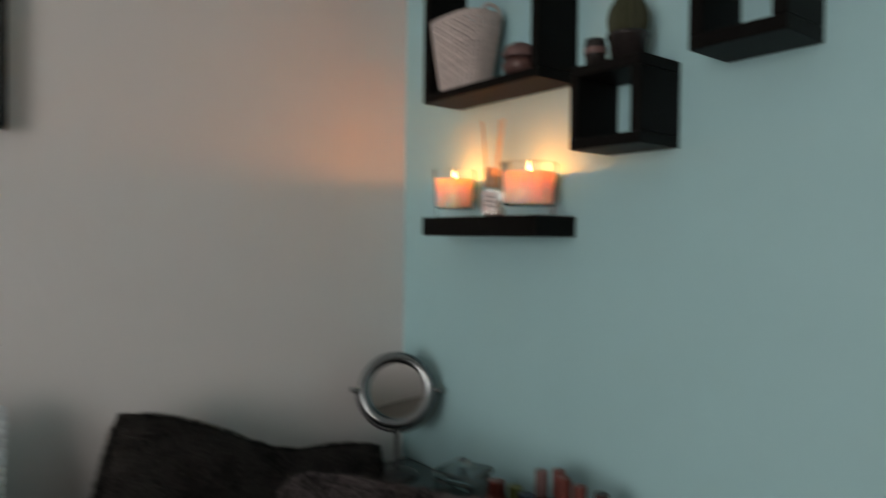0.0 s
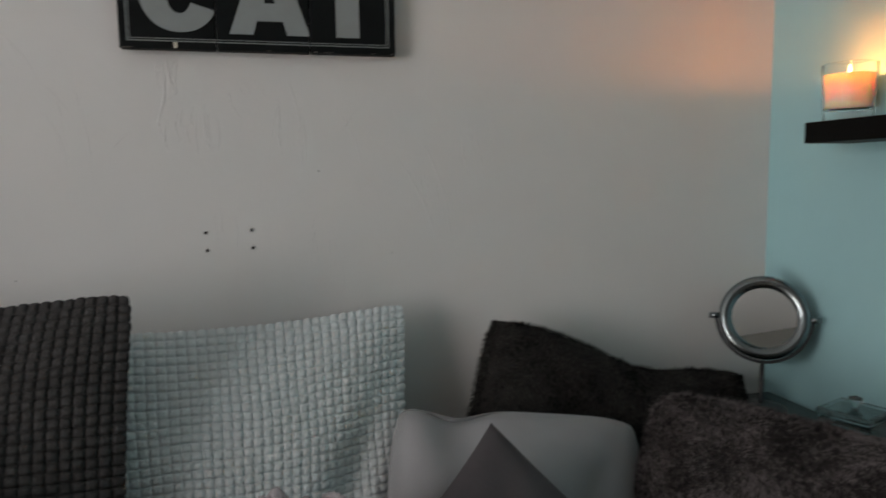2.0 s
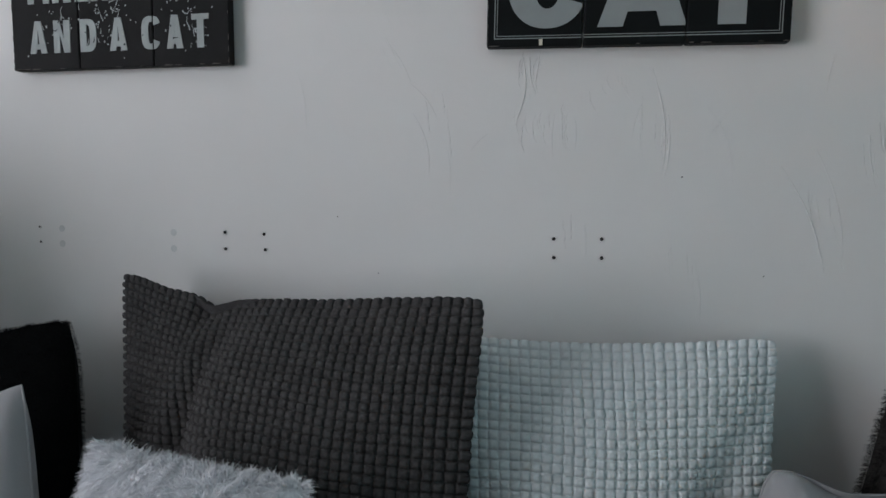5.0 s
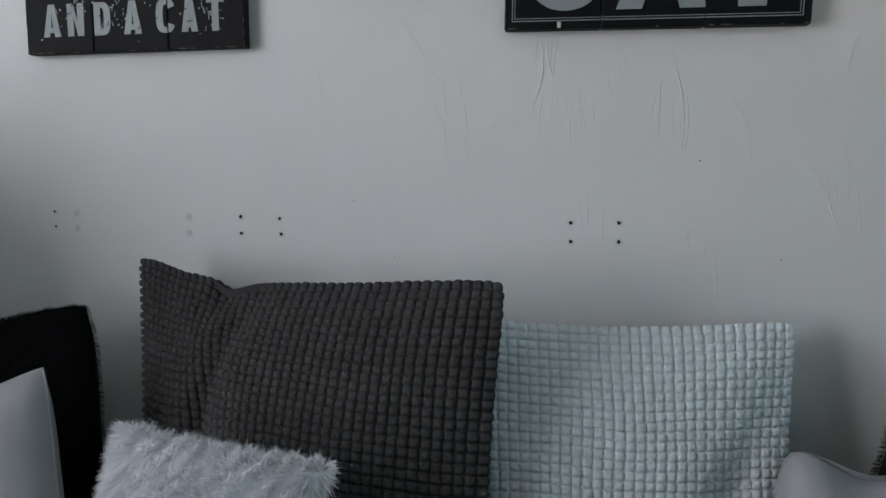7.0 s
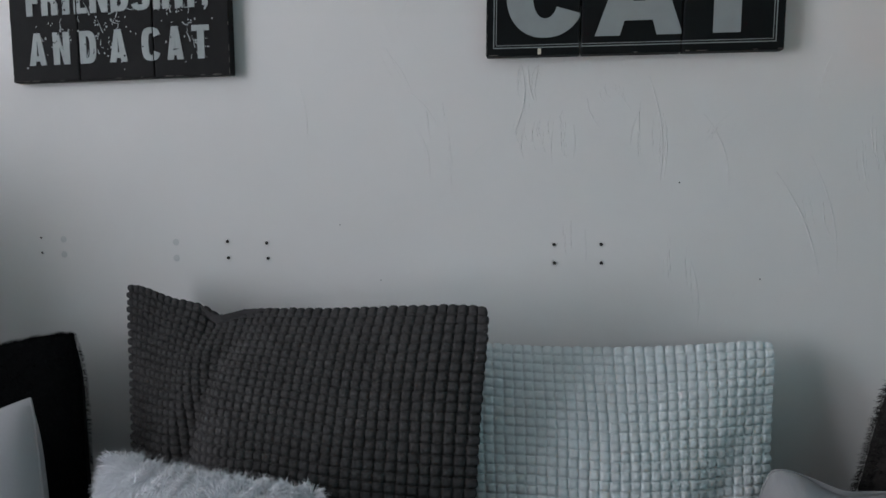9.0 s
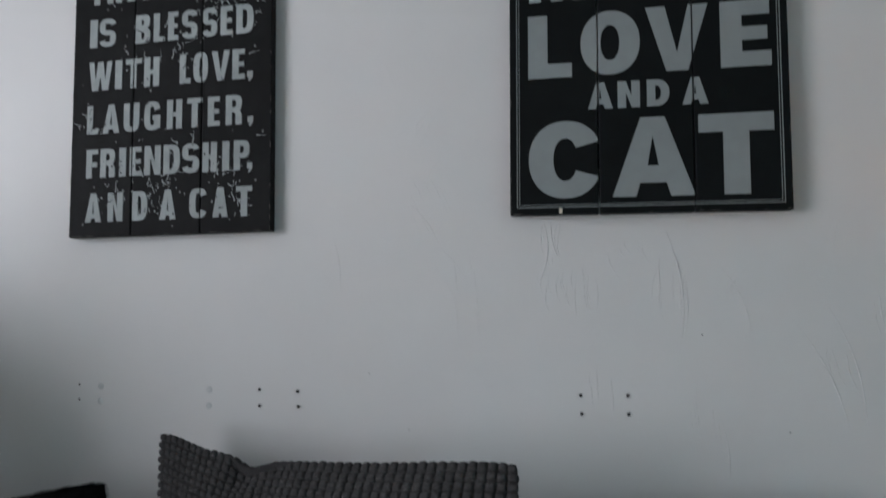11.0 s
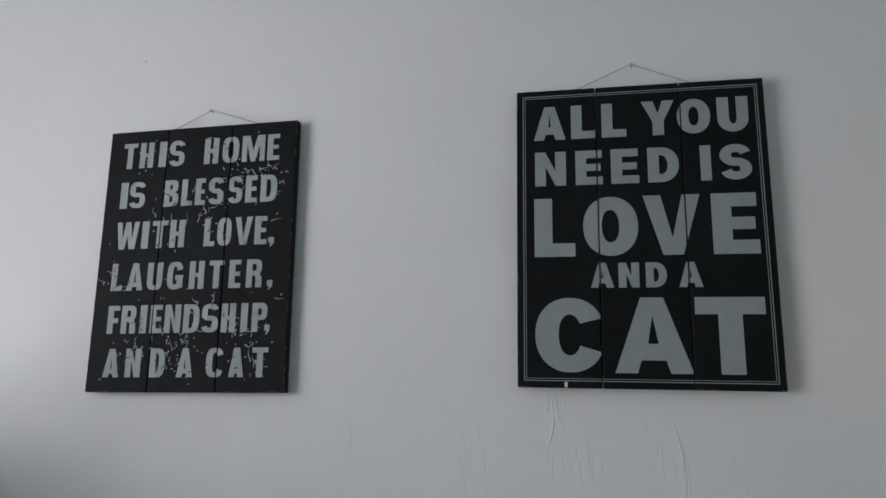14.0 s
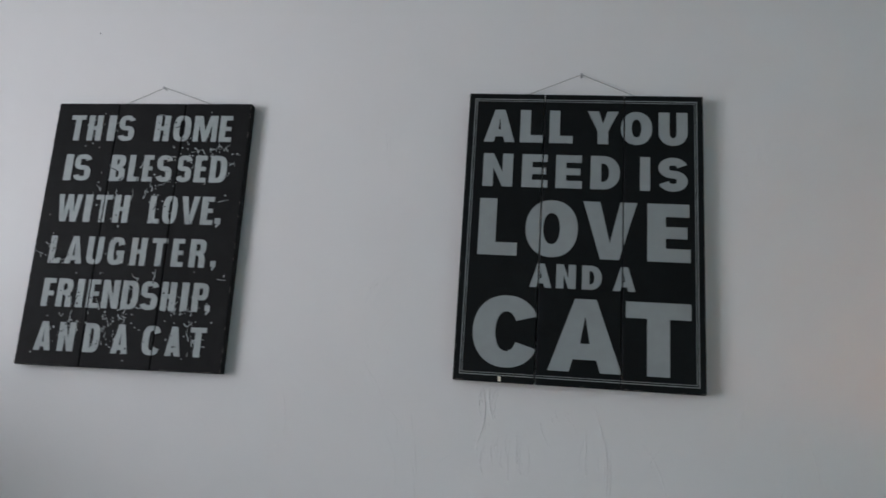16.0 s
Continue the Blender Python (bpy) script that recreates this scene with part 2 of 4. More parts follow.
for x, z, r in [(-0.881, 1.148, 0.0014), (-1.415, 1.075, 0.0009), (-1.345, 0.985, 0.001), (-0.76, 1.005, 0.0012), (-1.96, 2.0, 0.0015)]:
    o = part("wall_speck", lathe([(0, 0.0012), (r * 0.7, 0.001), (r, -0.001)], 8), M_HOLE, wall_north)
    o.matrix_basis = pose(x, 0, z, 90, 0, 0)

# Filled patches beside the old fixings, slightly proud of the wall.
M_FILL = mat("wall_filler", (0.62, 0.63, 0.62), 0.8, vary=0.06)
for x, z in [(-1.711, 1.040), (-1.711, 1.012), (-1.93, 1.04), (-1.93, 1.013)]:
    o = part("filler_patch", lathe([(0, 0.0006), (0.005, 0.0005), (0.008, -0.001)], 14), M_FILL, wall_north, smooth=True)
    o.matrix_basis = pose(x, 0, z, 90, 0, 0)


def ridge(x, z, dx, dz, bend, r=0.0011):
    """A trowel ridge standing a hair proud of the plaster."""
    pts = []
    for k in range(13):
        s = k / 12
        b = bend * math.sin(math.pi * s)
        pts.append((x + dx * s + b * dz / (abs(dx) + abs(dz)), 0.0003, z + dz * s - b * dx / (abs(dx) + abs(dz))))
    rr = [1.35 * r * (0.15 + 0.85 * math.sin(math.pi * (k + 0.4) / 13) ** 0.6) for k in range(13)]
    return part("plaster_ridge", tube(pts, rr, 6), M_WALL, wall_north, smooth=True)


for a in [(-1.120, 1.325, -0.010, -0.10, -0.010), (-1.110, 1.325, 0.010, -0.055, 0.004), (-1.485, 1.309, 0.016, -0.094, -0.006, 0.0008),
          (-1.345, 1.36, 0.05, -0.07, -0.008, 0.0008), (-1.29, 1.24, 0.026, -0.10, -0.012, 0.0008), (-1.30, 1.29, 0.05, -0.06, -0.008, 0.0007),
          (-0.930, 1.307, 0.02, -0.165, -0.012, 0.0010), (-0.905, 1.24, 0.0, -0.09, -0.004, 0.0008), (-0.945, 1.25, -0.01, -0.05, 0.003, 0.0007),
          (-0.800, 1.26, -0.05, -0.06, 0.008, 0.0006), (-0.85, 1.25, 0.04, -0.11, -0.014, 0.0008), (-0.745, 1.165, 0.066, -0.15, -0.012, 0.0009),
          (-0.70, 1.19, 0.045, -0.17, -0.014, 0.0008), (-0.86, 1.03, 0.014, -0.10, -0.006, 0.0008), (-1.07, 1.24, 0.0, -0.07, 0.003, 0.0007),
          (-1.055, 1.24, 0.004, -0.06, 0.002, 0.0006), (-1.04, 1.235, 0.0, -0.055, -0.003, 0.0007), (-1.02, 1.075, 0.003, -0.055, -0.003, 0.0007),
          (-0.68, 1.33, -0.012, -0.06, 0.004, 0.0008), (-1.24, 1.20, 0.01, -0.09, -0.006, 0.0006), (-1.17, 1.21, -0.03, -0.03, 0.004, 0.0006),
          (-0.60, 1.30, 0.03, -0.12, -0.01, 0.0007), (-1.40, 1.62, 0.02, -0.05, -0.004, 0.0006), (-1.29, 1.44, -0.03, -0.04, 0.004, 0.0006)]:
    ridge(*a)

# Fine trowel strokes: sheaves of near-parallel scratches, broken and uneven, joined.
rng = random.Random(3)
bm = bmesh.new()
for cx, cz, wide, tall, lean_, count in [(-1.085, 1.215, 0.085, 0.075, 0.06, 15), (-0.915, 1.215, 0.06, 0.10, 0.03, 12), (-1.03, 1.065, 0.055, 0.06, 0.02, 9),
                                         (-1.10, 1.30, 0.03, 0.08, -0.10, 8), (-0.80, 1.225, 0.06, 0.07, -0.55, 7), (-0.70, 1.11, 0.05, 0.09, 0.25, 7),
                                         (-1.25, 1.225, 0.06, 0.10, 0.12, 6), (-0.985, 1.27, 0.10, 0.06, 0.4, 6), (-0.62, 1.20, 0.07, 0.12, 0.15, 7),
                                         (-1.33, 1.36, 0.07, 0.10, 0.5, 6), (-0.88, 1.03, 0.05, 0.10, 0.08, 5), (-1.30, 1.50, 0.08, 0.08, -0.7, 6),
                                         (-0.50, 1.30, 0.10, 0.14, 0.2, 6), (-1.35, 1.80, 0.10, 0.14, 0.1, 5), (-0.66, 1.75, 0.06, 0.14, 0.1, 5)]:
    bow = rng.uniform(-0.010, 0.004)
    for _ in range(count):
        x, z, ln = cx + rng.uniform(-0.5, 0.5) * wide, cz + tall * rng.uniform(0.1, 0.6), tall * rng.uniform(0.35, 1.0)
        r, ph = rng.uniform(0.0008, 0.0017), rng.uniform(0, 6)
        pts = [(x + lean_ * ln * q + bow * math.sin(math.pi * q) + 0.0006 * math.sin(19 * q + ph), 0.0003, z - ln * q) for q in np.linspace(0, 1, 14)]
        tube(pts, [r * (0.15 + 0.85 * math.sin(math.pi * (k + 0.3) / 13.6)) * (0.65 + 0.35 * math.sin(2.1 * k + ph)) for k in range(14)], 5, bm)
part("trowel_relief", bm, M_WALL, wall_north, smooth=True)["kind"] = "stuff"

# ---------- window in the west wall ----------
win = thing("window_1", pose(ROOM_W, 0, 0), "white framed window with two clear panes", "window", kind="structure")
ym = (WIN_Y0 + WIN_Y1) / 2
for a in [(-0.09, -0.04, WIN_Y0, WIN_Y1, WIN_Z0, WIN_Z0 + 0.05), (-0.09, -0.04, WIN_Y0, WIN_Y1, WIN_Z1 - 0.05, WIN_Z1),
          (-0.09, -0.04, WIN_Y0, WIN_Y0 + 0.05, WIN_Z0 + 0.05, WIN_Z1 - 0.05), (-0.09, -0.04, WIN_Y1 - 0.05, WIN_Y1, WIN_Z0 + 0.05, WIN_Z1 - 0.05),
          (-0.09, -0.04, ym - 0.03, ym + 0.03, WIN_Z0 + 0.05, WIN_Z1 - 0.05)]:
    part("window_frame", box(*a, bevel=0.004), M_FRAME, win)
for y0, y1 in ((WIN_Y0 + 0.05, ym - 0.03), (ym + 0.03, WIN_Y1 - 0.05)):
    part("pane", box(-0.075, -0.070, y0, y1, WIN_Z0 + 0.05, WIN_Z1 - 0.05), M_GLASS, win).visible_shadow = False
part("window_sill", box(0.0, 0.04, WIN_Y0 - 0.03, WIN_Y1 + 0.03, WIN_Z0 - 0.035, WIN_Z0 - 0.004, 0.006), M_FRAME, win)


# ---------- signs ----------
def arc(cx, cz, rx, rz, a0, a1, n=2.2, steps=26):
    """Points along a superellipse, angles in degrees."""
    out = []
    for t in np.linspace(radians(a0), radians(a1), steps):
        c, q = math.cos(t), math.sin(t)
        out.append((cx + rx * math.copysign(abs(c) ** (2 / n), c), cz + rz * math.copysign(abs(q) ** (2 / n), q)))
    return out


def letter_outlines(ch, s, b, n):
    """Closed outlines of a heavy block capital in a unit box: s stem, b bar, n roundness."""
    e = 0.5 * (1 + b * 0.9)
    if ch == "I":
        return [[(0, 0), (1, 0), (1, 1), (0, 1)]]
    if ch == "L":
        return [[(0, 0), (1, 0), (1, b), (s, b), (s, 1), (0, 1)]]
    if ch == "T":
        return [[(0.5 - s / 2, 0), (0.5 + s / 2, 0), (0.5 + s / 2, 1 - b), (1, 1 - b), (1, 1), (0, 1), (0, 1 - b), (0.5 - s / 2, 1 - b)]]
    if ch == "E":
        return [[(0, 0), (1, 0), (1, b), (s, b), (s, 1 - e), (0.93, 1 - e), (0.93, e), (s, e), (s, 1 - b), (0.98, 1 - b), (0.98, 1), (0, 1)]]
    if ch == "F":
        return [[(0, 0), (s, 0), (s, 0.38), (0.92, 0.38), (0.92, 0.38 + b), (s, 0.38 + b), (s, 1 - b), (1, 1 - b), (1, 1), (0, 1)]]
    if ch == "H":
        return [[(0, 0), (s, 0), (s, 1 - e), (1 - s, 1 - e), (1 - s, 0), (1, 0), (1, 1), (1 - s, 1), (1 - s, e), (s, e), (s, 1), (0, 1)]]
    if ch == "N":
        return [[(0, 0), (s, 0), (s, 0.56), (1 - s * 0.98, 0), (1, 0), (1, 1), (1 - s, 1), (1 - s, 0.44), (s * 0.98, 1), (0, 1)]]
    if ch == "M":
        return [[(0, 0), (0.22, 0), (0.22, 0.64), (0.41, 0), (0.59, 0), (0.78, 0.64), (0.78, 0), (1, 0), (1, 1), (0.67, 1), (0.5, 0.42), (0.33, 1), (0, 1)]]
    if ch == "W":
        return [[(0, 1), (0.15, 0), (0.41, 0), (0.5, 0.48), (0.59, 0), (0.85, 0), (1, 1), (0.79, 1), (0.71, 0.36), (0.61, 1), (0.39, 1), (0.29, 0.36), (0.21, 1)]]
    if ch == "V":
        return [[(0, 1), (s * 0.94, 1), (0.5, 0.28), (1 - s * 0.94, 1), (1, 1), (0.5 + s * 0.52, 0), (0.5 - s * 0.52, 0)]]
    if ch == "Y":
        return [[(0, 1), (s * 1.05, 1), (0.5, 0.63), (1 - s * 1.05, 1), (1, 1), (0.5 + s / 2, 0.40), (0.5 + s / 2, 0), (0.5 - s / 2, 0), (0.5 - s / 2, 0.40)]]
    if ch == "A":
        f, low, high = s * 0.49, b * 0.75, b * 1.72
        side = lambda z, off: off + (0.5 - f) * z
        return [[(0, 0), (s * 0.96, 0), (s * 0.96 + 0.30 * low, low), (1 - s * 0.96 - 0.30 * low, low), (1 - s * 0.96, 0), (1, 0), (0.5 + f, 1), (0.5 - f, 1)],
                [(side(high, s * 0.98), high), (1 - side(high, s * 0.98), high), (0.5, 0.76)]]
    if ch == "O":
        return [arc(0.5, 0.5, 0.5, 0.5, 0, 350, n, 48), arc(0.5, 0.5, 0.5 - s, 0.5 - b, 0, 350, n, 48)]
    if ch == "C":
        return [arc(0.5, 0.5, 0.5, 0.5, 25, 334, n, 44) + arc(0.5, 0.5, 0.5 - s, 0.5 - b, 330, 31, n, 40)]
    if ch == "G":
        return [arc(0.5, 0.5, 0.5, 0.5, 20, 306, n, 44) + [(1, 0.06), (1, 0.52), (0.52, 0.52), (0.52, 0.52 - b), (1 - s, 0.52 - b)] + arc(0.5, 0.5, 0.5 - s, 0.5 - b, 325, 22, n, 40)]
    if ch == "U":
        return [[(0, 1)] + arc(0.5, 0.40, 0.5, 0.40, 180, 360, n) + [(1, 1), (1 - s, 1)] + arc(0.5, 0.40, 0.5 - s, 0.40 - b, 360, 180, n) + [(s, 1)]]
    if ch == "D":
        return [[(0, 0), (0, 1)] + arc(0.42, 0.5, 0.58, 0.5, 90, -90, n), [(s, b), (s, 1 - b)] + arc(0.42, 0.5, 0.58 - s, 0.5 - b, 90, -90, n)]
    if ch == "P":
        return [[(0, 0), (s, 0), (s, 0.40)] + arc(0.48, 0.70, 0.52, 0.30, -90, 90, n) + [(0, 1)],
                [(s, 0.40 + b)] + arc(0.48, 0.70, 0.52 - s * 0.9, 0.30 - b, -90, 90, n) + [(s, 1 - b)]]
    if ch == "R":
        return [[(0, 0), (s, 0), (s, 0.42), (0.52, 0.42), (1 - s, 0.34), (1 - s, 0), (1, 0), (1, 0.34), (0.86, 0.47)] + arc(0.48, 0.73, 0.52, 0.27, -35, 90, n) + [(0, 1)],
                [(s, 0.42 + b)] + arc(0.48, 0.71, 0.52 - s * 0.9, 0.29 - b, -90, 90, n) + [(s, 1 - b)]]
    if ch == "B":
        return [[(0, 0)] + arc(0.48, 0.27, 0.52, 0.27, -90, 62, n) + arc(0.48, 0.76, 0.47, 0.24, -62, 90, n) + [(0, 1)],
                [(s, b)] + arc(0.48, 0.27, 0.52 - s, 0.30 - b, -90, 90, n, 12) + [(s, 0.57 - b)],
                [(s, 0.43 + b)] + arc(0.48, 0.74, 0.47 - s, 0.26 - b, -90, 90, n, 12) + [(s, 1 - b)]]
    if ch == "S":
        rz = 0.25 - b / 4
        spine = arc(0.5, 0.5 + rz, 0.5 - s / 2, rz, 14, 270, n, 30)[:-1] + arc(0.5, 0.5 - rz, 0.5 - s / 2, rz, 90, -166, n, 30)
        d = np.gradient(np.array(spine), axis=0)
        d /= np.linalg.norm(d, axis=1, keepdims=True)
        off = np.stack([-d[:, 1] * s / 2, d[:, 0] * b / 2], 1)
        return [(np.array(spine) + off).tolist() + (np.array(spine) - off)[::-1].tolist()]
    return [[(0.05, 0.42), (0.05, 1), (1, 1), (1, 0.42), (0.42, 0), (0.25, 0.12), (0.5, 0.42)]]


def glyph(ch, x0, x1, z0, z1, depth, stem, bar, n):
    """One block letter in a box on the sign's front, with the thickness of a coat of paint."""
    cu = bpy.data.curves.new("letter", "CURVE")
    cu.dimensions, cu.fill_mode, cu.extrude = "2D", "BOTH", 0.0005
    lines = letter_outlines(ch, stem * (z1 - z0) / (x1 - x0), bar, n)
    wide = max(u for u, v in lines[0])
    for line in lines:
        sp = cu.splines.new("POLY")
        sp.points.add(len(line) - 1)
        for p, (u, v) in zip(sp.points, line):
            p.co = (x0 + u / wide * (x1 - x0), z0 + v * (z1 - z0), 0, 1)
        sp.use_cyclic_u = True
    tmp = new("tmp", cu)
    me = bpy.data.meshes.new_from_object(tmp.evaluated_get(bpy.context.evaluated_depsgraph_get()))
    bpy.data.objects.remove(tmp)
    me.transform(Matrix(((1, 0, 0, 0), (0, 0, -1, depth - 0.0005), (0, 1, 0, 0), (0, 0, 0, 1))))
    return me


def letter(ch, x0, x1, z0, z1, depth, material, parent, face, cuts):
    """A painted letter, broken where it crosses the joints between planks."""
    stem, bar, n = face
    hgt = z1 - z0
    if ch == ",":
        z0, z1 = z0 - 0.10 * hgt, z0 + 0.24 * hgt
    me = glyph(ch, x0, x1, z0, z1, depth, stem, bar, n)
    bm = bmesh.new()
    bm.from_mesh(me)
    bpy.data.meshes.remove(me)
    for c in cuts:
        if not x0 - 0.001 < c < x1 + 0.001:
            continue
        for e in (-0.0012, 0.0012):
            bmesh.ops.bisect_plane(bm, geom=bm.verts[:] + bm.edges[:] + bm.faces[:], plane_co=(c + e, 0, 0), plane_no=(1, 0, 0))
        bmesh.ops.delete(bm, geom=[f for f in bm.faces if abs(f.calc_center_median().x - c) < 0.0012], context="FACES")
    return part("letter", bm, material, parent)


def sign(name, m, w, h, thick, rows, material, lettering, face, label, border, worn):
    s = thing(name, m, label, "sign", "wall signs")
    gap = 0.0012
    cuts = [0, w * 0.332, w * 0.672, w] if border else [0, w * 0.320, w * 0.664, w]
    for k in range(3):
        x0, x1 = cuts[k] + (gap / 2 if k else 0), cuts[k + 1] - (gap / 2 if k < 2 else 0)
        bm = bmesh.new()
        box(x0, x1, -thick, -0.004, 0, h, 0.0022, bm, 2)
        part("plank", bm, material, s)
    for z in (h * 0.18, h * 0.82):
        part("batten", box(w * 0.06, w * 0.94, -0.004, 0.0, z - 0.02, z + 0.02), material, s)
    front = -thick - 0.0002
    for v0, v1, row in rows:
        for ch, u0, u1 in row:
            letter(ch, u0 * w, u1 * w, (1 - v1) * h, (1 - v0) * h, front, lettering, s, face, cuts[1:3])
    if border:
        for inset, t in ((0.0112, 0.0013), (0.0150, 0.0009)):
            for a in [(inset, w - inset, inset, inset + t), (inset, w - inset, h - inset - t, h - inset),
                      (inset, inset + t, inset + t, h - inset - t), (w - inset - t, w - inset, inset + t, h - inset - t)]:
                part("border_line", box(a[0], a[1], front - 0.0006, front, a[2], a[3]), lettering, s)
    chips = random.Random(9 if worn else 17)
    verts, faces = [], []
    for _ in range(46):
        edge, a = chips.randrange(4), chips.random()
        a = a if chips.random() < 0.6 else round(a) + chips.uniform(-0.05, 0.05)
        a = min(max(a, 0.01), 0.99)
        ln, wd = chips.uniform(0.002, 0.009), chips.uniform(0.0004, 0.0012)
        cx, cz, dx, dz = ((a * w, 0.0012, ln, wd), (a * w, h - 0.0012, ln, wd), (0.0012, a * h, wd, ln), (w - 0.0012, a * h, wd, ln))[edge]
        base = len(verts)
        for sx, sz in ((-1, -0.6), (0.7, -1), (1, 0.5), (-0.5, 1)):
            verts.append((min(max(cx + sx * dx, 0.0008), w - 0.0008), front - 0.0003, min(max(cz + sz * dz, 0.0008), h - 0.0008)))
        faces.append((base, base + 1, base + 2, base + 3))
    raw("scuff", verts, faces, M_SCUFF, s, smooth=False)["kind"] = "stuff"
    rng = random.Random(4)
    # worn flecks of pale paint, and bare scratches through the letters
    for mat_, count, big in ((lettering, 340 if worn else 0, 0.020), (material, 240 if worn else 0, 0.014)):
        if not count:
            continue
        verts, faces = [], []
        centres = [(rng.uniform(0.02, w - 0.02), rng.uniform(0.02, h - 0.02)) for _ in range(16)]
        for _ in range(count):
            cx, cz = rng.choice(centres) if rng.random() < 0.75 else (rng.uniform(0.01, w - 0.01), rng.uniform(0.01, h - 0.01))
            cx, cz = cx + rng.gauss(0, 0.018), cz + rng.gauss(0, 0.018)
            a = rng.gauss(0, 0.5) + math.pi / 2 * (rng.random() < 0.65)
            ln, wd = (rng.uniform(0.0015, 0.0044), rng.uniform(0.0009, 0.0026)) if rng.random() < 0.74 else (rng.uniform(0.006, big), rng.uniform(0.0011, 0.0021))
            if not (0.012 < cx < w - 0.012 and 0.012 < cz < h - 0.012):
                continue
            y = front - (0.0004 if mat_ is lettering else 0.0013)
            if ln > 0.0045:
                # a crack: a thin, jagged sliver in a few short runs
                px, pz, steps = cx, cz, rng.randint(3, 5)
                for k in range(steps):
                    a2, l2, w2 = a + rng.gauss(0, 0.5), 1.3 * ln / steps, wd * (1.2 - k / steps)
                    qx, qz = px + l2 * math.cos(a2), pz + l2 * math.sin(a2)
                    ox, oz = -w2 * math.sin(a2) * 0.6, w2 * math.cos(a2) * 0.6
                    base = len(verts)
                    verts += [(px - ox, y, pz - oz), (qx - ox * 0.6, y, qz - oz * 0.6), (qx + ox * 0.6, y, qz + oz * 0.6), (px + ox, y, pz + oz)]
                    faces.append((base, base + 1, base + 2, base + 3))
                    px, pz = qx, qz
                continue
            # a chip: a small ragged blot
            base, sides = len(verts), rng.randint(5, 8)
            for k in range(sides):
                q, rr_ = 2 * math.pi * k / sides, rng.uniform(0.45, 1.1)
                ex, ez = rr_ * ln * 0.7 * math.cos(q), rr_ * wd * math.sin(q)
                verts.append((cx + ex * math.cos(a) - ez * math.sin(a), y, cz + ex * math.sin(a) + ez * math.cos(a)))
            faces.append(tuple(range(base, base + sides)))
        o = raw("worn_paint", verts, faces, mat_, s, smooth=False)
        o["kind"] = "stuff"
    return s


LOVE_ROWS = []
LOVE_ROWS.append((0.062, 0.181, (("A", 0.073, 0.206), ("L", 0.229, 0.328), ("L", 0.355, 0.455), ("Y", 0.517, 0.648), ("O", 0.658, 0.788), ("U", 0.815, 0.934))))
LOVE_ROWS.append((0.224, 0.342, (("N", 0.077, 0.205), ("E", 0.244, 0.354), ("E", 0.388, 0.499), ("D", 0.534, 0.656), ("I", 0.739, 0.780), ("S", 0.814, 0.933))))
LOVE_ROWS.append((0.386, 0.582, (("L", 0.072, 0.237), ("O", 0.270, 0.487), ("V", 0.508, 0.729), ("E", 0.770, 0.942))))
LOVE_ROWS.append((0.605, 0.685, (("A", 0.295, 0.386), ("N", 0.404, 0.484), ("D", 0.509, 0.589), ("A", 0.634, 0.724))))
LOVE_ROWS.append((0.717, 0.952, (("C", 0.072, 0.334), ("A", 0.380, 0.673), ("T", 0.687, 0.943))))
HOME_ROWS = []
HOME_ROWS.append((0.051, 0.153, (("T", 0.081, 0.156), ("H", 0.173, 0.247), ("I", 0.278, 0.319), ("S", 0.335, 0.417), ("H", 0.523, 0.598), ("O", 0.619, 0.706), ("M", 0.722, 0.840), ("E", 0.853, 0.915))))
HOME_ROWS.append((0.209, 0.312, (("I", 0.086, 0.125), ("S", 0.136, 0.222), ("B", 0.325, 0.401), ("L", 0.418, 0.476), ("E", 0.491, 0.543), ("S", 0.561, 0.639), ("S", 0.662, 0.737), ("E", 0.753, 0.812), ("D", 0.830, 0.913))))
HOME_ROWS.append((0.367, 0.472, (("W", 0.086, 0.207), ("I", 0.224, 0.260), ("T", 0.278, 0.360), ("H", 0.374, 0.451), ("L", 0.554, 0.609), ("O", 0.622, 0.694), ("V", 0.712, 0.801), ("E", 0.813, 0.874), (",", 0.883, 0.912))))
HOME_ROWS.append((0.527, 0.630, (("L", 0.083, 0.142), ("A", 0.166, 0.252), ("U", 0.274, 0.354), ("G", 0.379, 0.461), ("H", 0.494, 0.570), ("T", 0.595, 0.670), ("E", 0.697, 0.756), ("R", 0.784, 0.861), (",", 0.888, 0.915))))
HOME_ROWS.append((0.686, 0.789, (("F", 0.085, 0.146), ("R", 0.158, 0.234), ("I", 0.256, 0.291), ("E", 0.310, 0.371), ("N", 0.385, 0.467), ("D", 0.481, 0.563), ("S", 0.574, 0.658), ("H", 0.674, 0.744), ("I", 0.770, 0.804), ("P", 0.825, 0.899), (",", 0.888, 0.913))))
HOME_ROWS.append((0.844, 0.947, (("A", 0.086, 0.169), ("N", 0.202, 0.280), ("D", 0.328, 0.404), ("A", 0.465, 0.547), ("C", 0.613, 0.696), ("A", 0.726, 0.799), ("T", 0.838, 0.914))))
S2 = (-1.1735, 1.336, 0.423, 0.531)
S1 = (-1.994, 1.312, 0.4035, 0.5205)
sign_love = sign("wooden_sign", pose(S2[0], 0, S2[1]), S2[2], S2[3], 0.024, LOVE_ROWS, M_SIGN, M_LETTER, (0.30, 0.225, 2.15),
                 "black plank sign with large pale grey lettering and thin border", True, False)
sign_home = sign("wooden_sign", pose(S1[0], 0, S1[1], 0, -0.9, 0), S1[2], S1[3], 0.022, HOME_ROWS, M_SIGN2, M_LETTER2, (0.225, 0.17, 3.0),
                 "charcoal plank sign with worn white distressed lettering", False, True)
